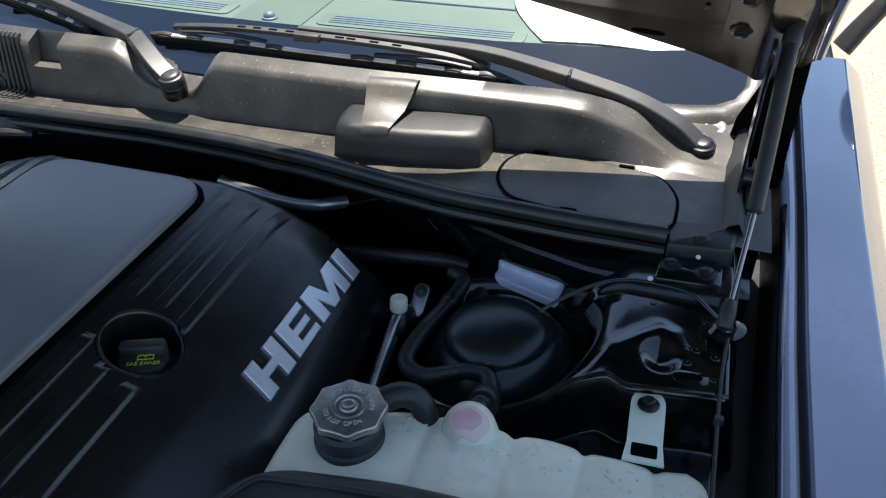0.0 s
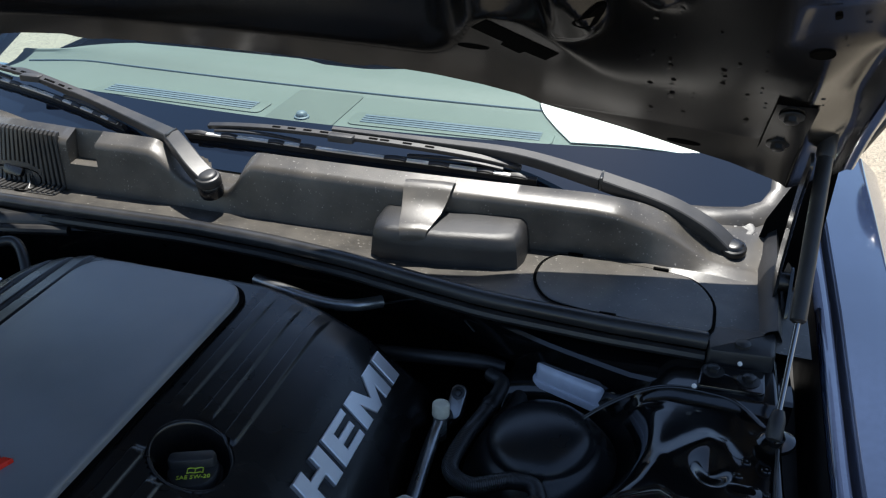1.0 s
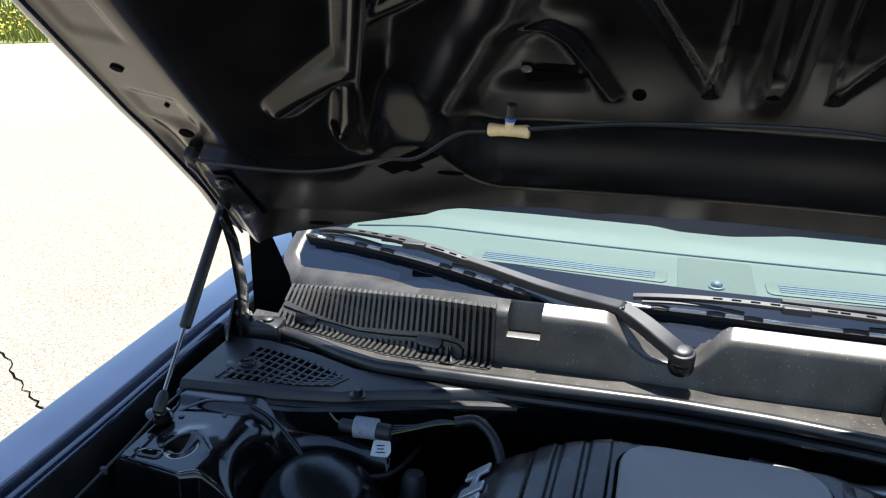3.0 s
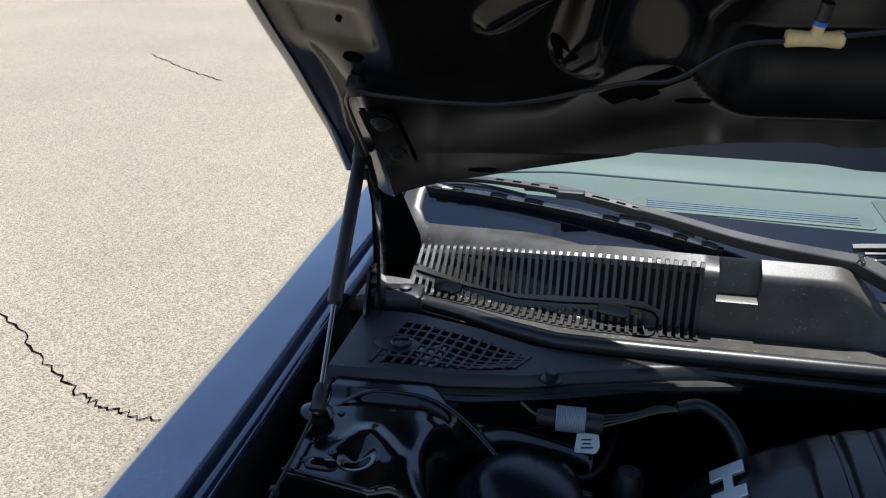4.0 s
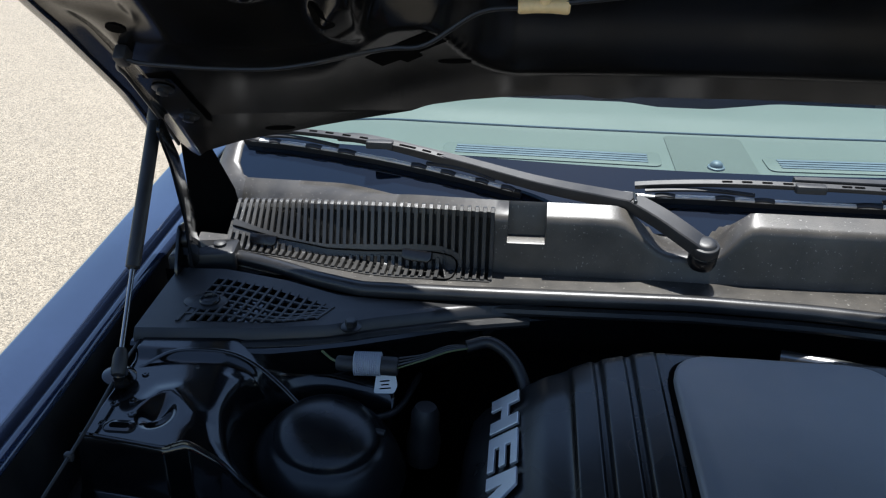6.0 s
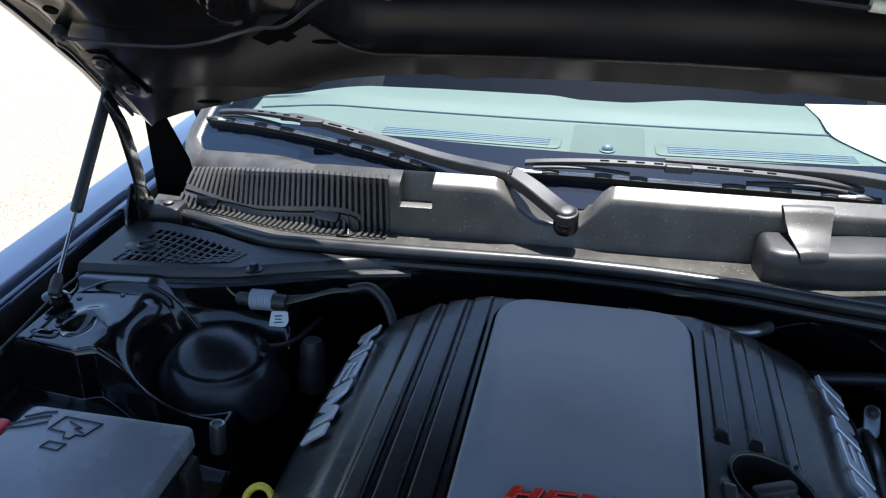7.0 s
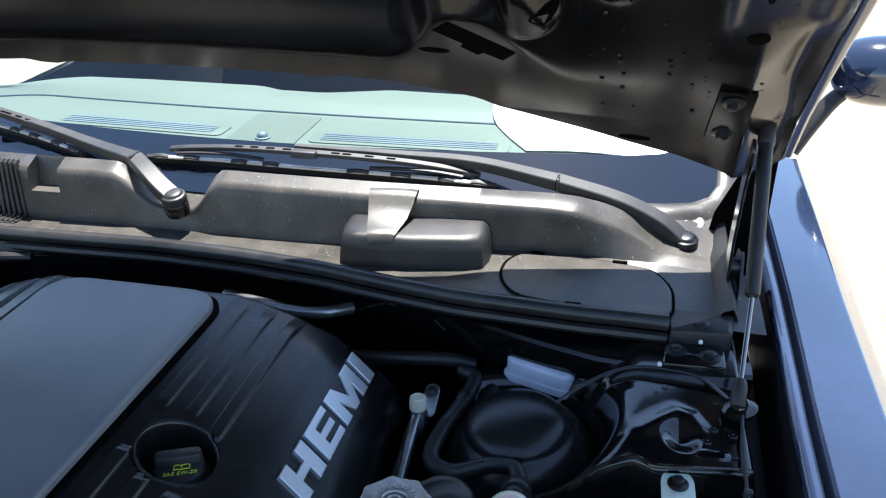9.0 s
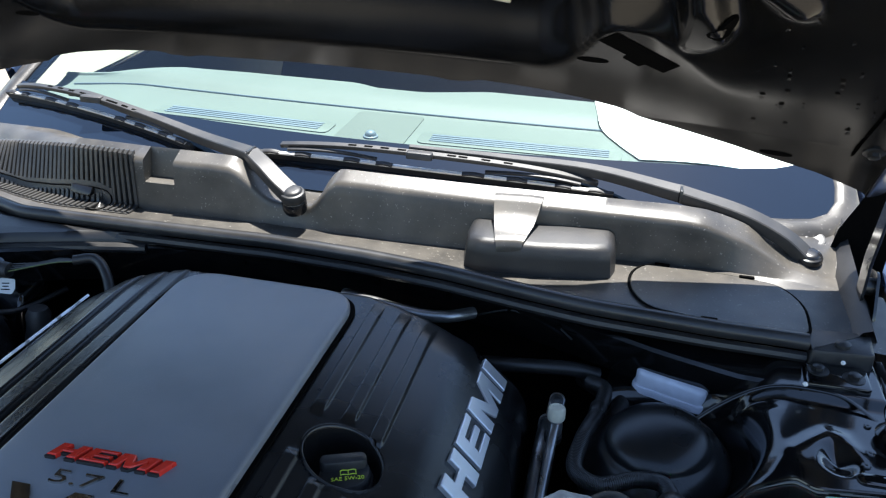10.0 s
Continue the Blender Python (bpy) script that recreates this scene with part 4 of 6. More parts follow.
vx = span(-0.755, -0.25, 60)
bm = bmesh.new()
M0, M1 = -0.70, -0.528
grids = []
for x in vx:
    f, r = front_y(x), rear_y(x)
    a, b = mesh_v0(x), min(mesh_v1(x), r - 0.004)
    if not M0 <= x <= M1:
        a = b = (f + r) / 2
    grids.append([(x, f, 0.958), (x, f + 0.001, 0.974), (x, f + 0.008, 0.982), (x, a, 0.983), (x, b, 0.983), (x, r, 0.983), (x, r + 0.002, 0.97)])
vsx = [[bm.verts.new(p) for p in c] for c in grids]
for i in range(len(vx) - 1):
    for k in range(6):
        if k == 3 and (M0 <= vx[i] and vx[i + 1] <= M1 or abs(grids[i][3][1] - grids[i][4][1]) < 1e-6 and abs(grids[i + 1][3][1] - grids[i + 1][4][1]) < 1e-6):
            continue
        bm.faces.new((vsx[i][k], vsx[i + 1][k], vsx[i + 1][k + 1], vsx[i][k + 1]))
part("cover", bm, PLENUM, vent, "", 40)
# flat near-black sheet paints the shade seen through the lattice
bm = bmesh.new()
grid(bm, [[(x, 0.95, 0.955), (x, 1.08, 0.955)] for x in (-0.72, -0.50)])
part("lattice_shade", bm, SHADE_MARK, vent, "near-black sheet painted as shade behind the lattice")


def lattice_at(x, v):
    """A place in the lattice, its uprights leaning and its cross bars sagging towards one end."""
    sag = 0.012 * step(x, -0.66, -0.59) * step(x, -0.53, -0.57)
    y0, y1 = mesh_v0(x), mesh_v1(x)
    return Vector((x + 0.016 * (v - 0.5), y0 + (y1 - y0) * v - sag * math.sin(math.pi * v), 0.9825))


for i in range(14):
    x = M0 + (M1 - M0) * i / 13
    bm = bmesh.new()
    strap(bm, [lattice_at(x, v) for v in span(-0.01, 1.01, 7)], (0.0021, 0.0021), (0.002, 0.002), 1, (0, 0, 1))
    part("lattice_bar", bm, PLENUM, vent)
for j in range(1, 6):
    bm = bmesh.new()
    strap(bm, [lattice_at(x, j / 6) for x in span(M0, M1, 20)], (0.0017, 0.0017), (0.0018, 0.0018), 1, (0, 0, 1))
    part("lattice_bar", bm, PLENUM, vent)
bm = bmesh.new()
prism(bm, [(0.026 * math.cos(a) * (1.25 if math.cos(a) < 0 else 1), 0.019 * math.sin(a)) for a in span(0, 2 * math.pi, 25)[:-1]], 0.003, Matrix.Translation((-0.684, 1.010, 0.9815)), 0.0015)
part("fastener_pad", bm, PLENUM, vent, "solid pad round the fastener")
for x, y, r in ((-0.682, 1.011, 0.012), (-0.489, 0.975, 0.0)):
    bm = bmesh.new()
    if r:
        lathe(bm, [(0.0135, 0), (0.0135, 0.004), (0.012, 0.006), (0.0105, 0.006), (0.0095, 0.003), (0.003, 0.002)], (x, y, 0.983), seg=24)
        part("fastener", bm, GLOSSBLACK, vent)
    else:
        bolt(bm, (x, y, 0.981), 0.0075, 0.012)
        part("fastener", bm, DARKBOLT, vent, "dark hex-head fastener")
bm = bmesh.new()
tube(bm, [(x, front_y(x) - 0.004, 0.962) for x in span(-0.70, -0.27, 14)], 0.008, 10, 2)
part("edge_seal", bm, RUBBER, vent, "rubber edge seal")

# ---- the open hood ----
hood = thing("hood", (0, 1.15, 1.15), "open black car hood with a stamped inner panel", "car hood")
HA = radians(42.1)
HC, HS = math.cos(HA), math.sin(HA)


def hood_place(x, v, h):
    """x across, v up along the hood from its rear edge, h out through its skin."""
    return Vector((x, -HC * v + HS * h, HS * v + HC * h))


def rear_v(x):
    a = abs(x)
    return lerp(a, (0, 0.042, 0.165, 0.040, 0.185, 0.034, 0.21, 0.037, 0.225, 0.045, 0.3, 0.040, 0.36, 0.029, 0.405, 0.015, 0.428, -0.002, 0.477, -0.016, 0.545, -0.036, 0.6, -0.055, 0.66, -0.072, 0.72, -0.10, 0.755, -0.135, 0.785, -0.13, 0.805, -0.08, 0.82, -0.045))


def seg_dist(x, v, a, b):
    ax, av, bx, bv = *a, *b
    t = min(1.0, max(0.0, ((x - ax) * (bx - ax) + (v - av) * (bv - av)) / ((bx - ax) ** 2 + (bv - av) ** 2)))
    return math.hypot(x - ax - t * (bx - ax), v - av - t * (bv - av))


def chain_dist(x, v, pts):
    return min(seg_dist(x, v, p, q) for p, q in zip(pts, pts[1:]))


ARCH = ((0.352, 0.235), (0.313, 0.306), (0.293, 0.350), (0.266, 0.365), (0.237, 0.364), (0.215, 0.342), (0.192, 0.295), (0.168, 0.242))
RIDGE = ((0.392, 0.155), (0.374, 0.224), (0.322, 0.327), (0.285, 0.39), (0.26, 0.46), (0.22, 0.8))
OUTER = ((0.487, 0.20), (0.462, 0.295), (0.428, 0.40), (0.37, 0.58), (0.30, 1.0))
SPUR = ((0.462, 0.315), (0.562, 0.258))
SPUR_UP = ((0.43, 0.395), (0.356, 0.445))


def hood_h(x, v):
    """Depth of the inner panel: rails, basins and pressed ribs."""
    a = abs(x)
    rail = 1.657 - 0.034 * (a / 0.75) ** 2 - 0.10 * max(0.0, -v)
    foot = 0.085 + 0.095 * step(a, 0.30, 0.44) - 0.045 * step(a, 0.45, 0.54)
    outer = step(a, 0.42, 0.52)
    deep = 0.052 * step(v, foot + 0.01 - 0.06 * outer, foot + 0.10 + 0.07 * outer) * step(a, 0.675, 0.455)
    deep += 0.003 * step(math.hypot(a - 0.494, v - 0.213), 0.065, 0.025)
    deep += 0.004 * step(v, 0.24, 0.29) * step(a, 0.34, 0.30) * step(v, 0.40, 0.34) * step(a, 0.17, 0.21)
    ribs = 0.009 * math.exp(-(chain_dist(a, v, ARCH) / 0.0075) ** 2)
    ribs = max(ribs, 0.022 * math.exp(-(chain_dist(a, v, RIDGE) / 0.032) ** 2))
    lean = a - float(np.interp(v, [p[1] for p in OUTER], [p[0] for p in OUTER]))
    ribs = max(ribs, max(0.0, 0.034 - 0.2 * lean) * math.exp(-(chain_dist(a, v, OUTER) / 0.021) ** 2.6))
    ribs = max(ribs, max(0.0, 0.030 - 0.15 * (a - 0.51)) * math.exp(-(chain_dist(a, v, SPUR) / 0.018) ** 2.4))
    ribs = max(ribs, max(0.0, 0.028 - 0.15 * (a - 0.395)) * math.exp(-(chain_dist(a, v, SPUR_UP) / 0.017) ** 2.4))
    ribs = max(ribs, 0.014 * math.exp(-((a - 0.004) / 0.016) ** 2) * step(v, 0.20, 0.30))
    groove = 0.005 * math.exp(-(chain_dist(a, v, ((0.063, 0.252), (0.113, 0.362), (0.19, 0.53))) / 0.0042) ** 2)
    groove += 0.004 * math.exp(-(chain_dist(a, v, ((0.063, 0.252), (0.056, 0.31), (0.05, 0.45))) / 0.0035) ** 2)
    deep = max(0.0, deep - ribs) + groove
    side = 0.003 * step(a, 0.680, 0.695) * step(a, 0.772, 0.752) * (step(v, 0.215, 0.235) * step(v, 0.295, 0.28) + step(v, 0.395, 0.415) * step(v, 0.50, 0.48))
    w = step(v, 0.16, 0.24)
    tilt = w * 0.25 * min(0.118, max(0.0, a - 0.664)) + (1 - w) * (0.8 * min(0.044, max(0.0, a - 0.720 - 0.014 * step(v, 0.12, 0.0))) - 0.1 * max(0.0, a - 0.77))
    return rail + deep + side + tilt


HX = span(-0.80, 0.80, 337)
HV = span(0, 1, 300)
bm = bmesh.new()


def hood_uv(x, u):
    v0 = rear_v(x)
    v1 = 1.28 - 0.12 * (x / 0.8) ** 2
    u = u ** 1.25
    return v0 + (v1 - v0) * u


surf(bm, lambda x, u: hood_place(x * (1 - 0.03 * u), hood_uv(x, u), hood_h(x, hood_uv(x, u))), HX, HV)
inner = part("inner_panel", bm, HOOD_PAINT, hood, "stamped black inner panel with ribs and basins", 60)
bm = bmesh.new()
rows = [[hood_place(x * (1 - 0.03 * u), hood_uv(x, u), (hood_h(x, hood_uv(x, u)) + 0.008) * (1 - step(u, 0, 0.06)) + (1.752 - 0.075 * (abs(x) / 0.80) ** 6) * step(u, 0, 0.06)) for x in HX[::8]] for u in span(0, 1, 30)]
g = grid(bm, rows)
part("outer_skin", bm, PAINT, hood, "glossy black outer skin", 60)
for s in (-1, 1):
    bm = bmesh.new()
    rr = []
    for u in HV[::8]:
        v = hood_uv(s * 0.80, u)
        e = hood_place(s * 0.80 * (1 - 0.03 * u), v, hood_h(0.80, v))
        up, out = Vector((0, HS, HC)), Vector((s, 0, 0))
        rr.append([e - out * 0.009 + up * 0.001, e - out * 0.008 - up * 0.0025, e - up * 0.003, e + out * 0.0035 - up * 0.0015, e + out * 0.005 + up * 0.002, e + out * 0.003 + up * 0.006, e + up * 0.011])
    grid(bm, rr)
    part("hem", bm, PAINT, hood, "folded hem along the hood's side", 60)
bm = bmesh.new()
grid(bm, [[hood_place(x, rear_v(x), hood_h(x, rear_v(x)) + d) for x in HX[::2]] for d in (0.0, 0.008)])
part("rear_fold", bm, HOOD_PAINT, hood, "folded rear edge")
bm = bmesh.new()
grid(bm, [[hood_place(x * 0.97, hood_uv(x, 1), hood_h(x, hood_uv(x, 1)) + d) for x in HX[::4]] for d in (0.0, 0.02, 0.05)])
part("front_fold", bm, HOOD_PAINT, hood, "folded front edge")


def on_hood(x, v, up=0.0):
    return hood_place(x, v, hood_h(x, v) - 0.0015 - up)


# no hole is cut: a near-black plate paints the opening's shade
def hood_slot_shade(pts, nm="opening"):
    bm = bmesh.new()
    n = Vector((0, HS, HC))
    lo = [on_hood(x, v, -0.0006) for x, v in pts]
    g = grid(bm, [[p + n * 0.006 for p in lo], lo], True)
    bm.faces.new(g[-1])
    part(nm, bm, SHADE_MARK, inner, "near-black plate painted as a shaded opening")


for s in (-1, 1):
    hood_slot_shade([(s * x, v) for x, v in ((0.373, 0.176), (0.392, 0.196), (0.462, 0.142), (0.446, 0.122), (0.425, 0.136), (0.418, 0.13), (0.40, 0.145), (0.404, 0.152))])
    hood_slot_shade([(s * (0.367 + 0.018 * math.cos(t)), 0.131 + 0.005 * math.sin(t)) for t in span(0, 5.8, 12)])
    hood_slot_shade([(s * (0.602 + 0.020 * math.cos(t)), -0.040 + 0.005 * math.sin(t)) for t in span(0, 5.8, 12)])
    hood_slot_shade([(s * (0.138 + 0.008 * math.cos(t)), 0.246 + 0.011 * math.sin(t)) for t in span(0, 5.8, 12)])
    hood_slot_shade([(s * (0.730 + 0.009 * math.cos(t)), 0.340 + 0.006 * math.sin(t)) for t in span(0, 5.8, 12)])
    hood_slot_shade([(s * (0.705 + 0.011 * math.cos(t)), 0.209 + 0.007 * math.sin(t)) for t in span(0, 5.8, 12)])
    hood_slot_shade([(s * (0.495 + 0.015 * math.cos(t)), 0.213 + 0.008 * math.sin(t)) for t in span(0, 5.8, 12)])
    hood_slot_shade([(s * (0.705 + 0.003 * math.cos(t)), 0.265 + 0.004 * math.sin(t)) for t in span(0, 5.8, 8)])
hood_slot_shade([(0.0 + 0.007 * math.cos(t), 0.268 + 0.005 * math.sin(t)) for t in span(0, 5.8, 10)])
for s in (-1, 1):
    bm = bmesh.new()
    lathe(bm, [(0.0065, 0), (0.0065, 0.0015), (0.002, 0.003)], on_hood(s * 0.261, 0.288, 0.001), (0, -HS, -HC), 14)
    part("rivet", bm, ALU, inner, "bright rivet")
# weld dimples near the hinge
rng = random.Random(11)
for i in range(36):
    x, v = rng.uniform(0.54, 0.73), rng.uniform(0.02, 0.26)
    bm = bmesh.new()
    r = rng.uniform(0.0012, 0.0034)
    lathe(bm, [(r, 0.0013), (r * 0.9, 0.0017), (r * 0.78, 0.0018), (r * 0.64, 0.0017), (r * 0.2, 0.00165)], on_hood(x, v, 0.0), (0, -HS, -HC), 12)
    part("weld_dimple", bm, HOOD_PAINT, inner)


def hood_hinge(s):
    side = Matrix(((0, 0, 1), (1, 0, 0), (0, 1, 0))).to_4x4()
    bm = bmesh.new()
    prism(bm, round_outline([(1.085, 0.985), (1.112, 0.985), (1.118, 1.06), (1.098, 1.15), (1.068, 1.212), (1.052, 1.20), (1.073, 1.145), (1.088, 1.06)], 0.006), 0.004, Matrix.Translation((s * 0.736, 0, 0)) @ side, 0.001)
    h = part("hinge", bm, BAY_PAINT, hood, "black steel hinge arm with bolts")
    bm = bmesh.new()
    prism(bm, round_outline([(1.06, 0.945), (1.15, 0.95), (1.16, 0.985), (1.135, 1.035), (1.10, 1.045), (1.07, 0.995)], 0.01), 0.004, Matrix.Translation((s * 0.752, 0, 0)) @ side, 0.001)
    part("lower_arm", bm, BAY_PAINT, h)
    bm = bmesh.new()
    rows = [[on_hood(s * x, v, 0.004) for x in (0.684, 0.724)] for v in (-0.02, 0.03, 0.08, 0.115)]
    rows2 = [[p + Vector((0, HS, HC)) * 0.004 for p in r] for r in rows]
    grid(bm, rows), grid(bm, rows2)
    part("hood_flange", bm, HOOD_PAINT, h)
    for v in (0.012, 0.092):
        bm = bmesh.new()
        bolt(bm, on_hood(s * 0.702, v, 0.004), 0.0075, 0.008, (0, -HS, -HC))
        part("bolt", bm, DARKBOLT, h, "dark hex bolt")
    for y, z in ((1.108, 1.02), (1.10, 0.965)):
        bm = bmesh.new()
        lathe(bm, [(0.012, -0.006), (0.012, 0.008), (0.008, 0.011)], (s * 0.748, y, z), (-s, 0, 0), 16)
        part("pivot", bm, DARKBOLT, h)
    return h


def gas_strut(s):
    st = thing("gas_strut", (s * 0.733, 0.861, 0.97), "black hood gas strut with a bright steel rod", "gas strut", "hood gas struts")
    a, b, c = Vector((s * 0.733, 0.861, 0.992)), Vector((s * 0.745, 0.951, 1.063)), Vector((s * 0.757, 1.10, 1.197))
    d = (c - b).normalized()
    bm = bmesh.new()
    lathe(bm, [(0.006, 0), (0.0085, 0.002), (0.0088, 0.006), (0.0088, (c - b).length), (0.0078, (c - b).length + 0.004)], b, d, 20)
    part("cylinder", bm, BLACK, st, "satin black cylinder")
    bm = bmesh.new()
    lathe(bm, [(0.003, 0), (0.003, (b - a).length + 0.01)], a, b - a, 14)
    part("rod", bm, ROD, st, "bright steel rod")
    bm = bmesh.new()
    lathe(bm, [(0.007, -0.010), (0.0085, -0.007), (0.0085, 0.011), (0.007, 0.017), (0.0055, 0.021)], a - (b - a).normalized() * 0.004, b - a, 16)
    part("lower_socket", bm, BLACK, st, "black ball socket")
    bm = bmesh.new()
    lathe(bm, [(0.019, -0.022), (0.019, -0.018), (0.014, -0.015), (0.010, -0.014), (0.007, -0.006), (0.007, 0.0)], a, (-s * 0.2, 0, 1), 20)
    part("ball_stud", bm, BAY_PAINT, st)
    bm = bmesh.new()
    lathe(bm, [(0.009, 0), (0.0105, 0.004), (0.0105, 0.03), (0.008, 0.038)], c - d * 0.006, d, 16)
    part("upper_socket", bm, BLACK, st, "black upper socket")


for s in (-1, 1):
    hood_hinge(s)
    gas_strut(s)

# washer hose and nozzles under the hood
hose = bmesh.new()
tube(hose, [on_hood(x, v, up) for x, v, up in ((-0.751, -0.08, 0.01), (-0.742, -0.017, 0.01), (-0.737, 0.063, 0.01), (-0.734, 0.119, 0.01), (-0.722, 0.160, 0.012), (-0.709, 0.179, 0.013), (-0.693, 0.170, 0.012), (-0.659, 0.160, 0.012), (-0.627, 0.150, 0.012), (-0.567, 0.139, 0.012), (-0.515, 0.147, 0.013), (-0.47, 0.175, 0.014), (-0.426, 0.199, 0.018), (-0.39, 0.205, 0.022), (-0.34, 0.230, 0.04), (-0.30, 0.240, 0.05), (-0.278, 0.243, 0.05), (-0.128, 0.265, 0.047), (0.063, 0.259, 0.045), (0.18, 0.258, 0.047), (0.262, 0.241, 0.05))], 0.0025, 8, 8)
single("washer_tube", hose, RUBBER, "thin black washer tube strung under the hood", "hose")
bm = bmesh.new()
box(bm, on_hood(-0.71, 0.178, 0.007), (0.014, 0.018, 0.016), Matrix.Rotation(HA, 4, "X"), 0.003)
single("tube_clip", bm, BLACK, "black clip holding the washer tube", "clip")


def nozzle(s):
    nz = thing("washer_nozzle", on_hood(s * 0.27, 0.27), "washer nozzle with a pale plastic tube connector", "nozzle", "washer nozzles")
    base = on_hood(s * 0.275, 0.261, 0.040)
    low = on_hood(s * 0.278, 0.242, 0.05)
    d = low - base
    bm = bmesh.new()
    tube(bm, [base - d * 0.5, base, base + d * 0.25], 0.006, 12, 3)
    part("body", bm, BLACK, nz, "black nozzle body")
    bm = bmesh.new()
    lathe(bm, [(0.0064, 0), (0.0064, 0.004)], base + d * 0.22, d, 14)
    part("collar", bm, BLUE, nz, "blue collar")
    bm = bmesh.new()
    lathe(bm, [(0.0048, 0), (0.0058, 0.002), (0.0052, 0.008), (0.006, 0.010), (0.006, 0.014)], base + d * 0.3, d, 14)
    part("stem", bm, TAN if s < 0 else CREAM, nz, "pale plastic stem")
    bm = bmesh.new()
    if s < 0:
        lathe(bm, [(0.0065, -0.024), (0.008, -0.022), (0.0068, -0.008), (0.0068, 0.008), (0.008, 0.022), (0.0065, 0.024)], low, (1, 0.05, 0), 14)
    else:
        tube(bm, [low + Vector((-0.03, 0, 0.004)), low + Vector((-0.012, 0, 0.002)), low + Vector((0.004, 0, 0))], 0.0068, 12, 4)
    part("fitting", bm, TAN if s < 0 else CREAM, nz, "yellowed tee fitting" if s < 0 else "cream elbow fitting")
    # uncut panel: this near-black plate paints the shade of the slit
    bm = bmesh.new()
    prism(bm, [(x * s, y) for x, y in ((0, 0.012), (0.02, 0.016), (0.05, 0.012), (0.075, 0.016), (0.078, 0.010), (0.05, 0.002), (0.02, -0.004), (0, -0.006))][::s], 0.001, basis(on_hood(s * 0.262, 0.272, 0.002), (-s * s, 0, 0), (0, -HC, HS)))
    part("cutout", bm, SHADE_MARK, nz, "near-black plate painted as a shaded cutout")


for s in (-1, 1):
    nozzle(s)

# ---- engine cover ----
engine = thing("engine_cover", (0, 0.68, 0.85), "black ribbed plastic engine cover with a grey centre plate", "engine cover")
WELL = (0.186, 0.650)
MAJOR, MINOR = Vector((-0.824, 0.567)), Vector((-0.567, -0.824))


def cover_z(x, y, well=True):
    a = abs(x)
    z = lerp(a, (0, 1.006, 0.122, 1.006, 0.135, 1.003, 0.2, 0.992, 0.25, 0.974, 0.262, 0.966, 0.276, 0.954, 0.318, 0.918, 0.332, 0.897, 0.342, 0.85, 0.35, 0.77))
    z -= 0.06 * step(y, 0.925, 0.975) + 0.05 * step(y, 0.46, 0.36)
    z -= 0.016 * step(y, 0.86, 0.95) * step(a, 0.13, 0.26)
    for i, c in enumerate((0.141, 0.175, 0.209)):
        w = math.exp(-((a - c) / (0.0132 if x < 0 else 0.0072)) ** 12)
        if x < 0:
            z += 0.007 * w * step(y, 0.945, 0.91)
        else:
            e, f = ((0.703, 0.634), (0.702, 0.606), (0.683, 0.596))[i]
            z += 0.0045 * w * (step(y, e - 0.004, e) * step(y, 0.93, 0.88) + step(y, f + 0.004, f) * step(y, 0.42, 0.5))
    if x > 0:
        q = Vector((x - WELL[0], y - WELL[1]))
        r = math.hypot(q.dot(MAJOR) / 0.041, q.dot(MINOR) / 0.0345)
        z += (0.93 - z) * step(r, 1.09, 1.05) if well else 0.0
    return z


bm = bmesh.new()
cx = span(-0.352, -0.225, 26) + span(-0.222, -0.12, 90) + span(-0.1, 0.1, 5) + span(0.12, 0.23, 100) + span(0.232, 0.352, 26)
surf(bm, lambda x, y: (x, y, cover_z(x, y)), cx, span(0.34, 0.985, 140))
shell = part("shell", bm, COVER, engine, "", 55)
for s in (-1, 1):
    bm = bmesh.new()
    grid(bm, [[(s * 0.352, y, z) for y in span(0.34, 0.985, 6)] for z in (0.5, 0.775)])
    part("skirt", bm, BLACK, engine)
bm = bmesh.new()
out = round_outline([(-0.112, 0.30), (0.112, 0.30), (0.117, 0.909), (-0.117, 0.909)], 0.05, 8)
# larger near-black slab, its rim painting the shade round the plate
prism(bm, [((p[0]) * 1.04, (p[1] - 0.6) * 1.018 + 0.6) for p in out], 0.0035, Matrix.Translation((0, 0, 1.0075)))
part("plate_gap_shade", bm, SHADE_MARK, engine, "near-black slab painted as shade round the plate")
bm = bmesh.new()
prism(bm, out, 0.015, Matrix.Translation((0, 0, 1.006)), 0.005, 3)
plate = part("centre_plate", bm, PLATE, engine, "satin grey centre plate", 40)

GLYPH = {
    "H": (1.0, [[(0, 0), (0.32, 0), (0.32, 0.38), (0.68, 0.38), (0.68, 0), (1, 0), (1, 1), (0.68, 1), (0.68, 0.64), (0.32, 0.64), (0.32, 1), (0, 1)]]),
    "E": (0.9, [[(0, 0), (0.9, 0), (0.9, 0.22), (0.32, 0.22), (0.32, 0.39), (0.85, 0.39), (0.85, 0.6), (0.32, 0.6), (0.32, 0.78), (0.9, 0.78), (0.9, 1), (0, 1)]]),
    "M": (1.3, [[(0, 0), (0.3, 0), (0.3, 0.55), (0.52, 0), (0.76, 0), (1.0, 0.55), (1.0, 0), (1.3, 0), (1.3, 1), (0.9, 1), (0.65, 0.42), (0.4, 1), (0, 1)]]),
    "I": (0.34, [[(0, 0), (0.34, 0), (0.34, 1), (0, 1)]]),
}


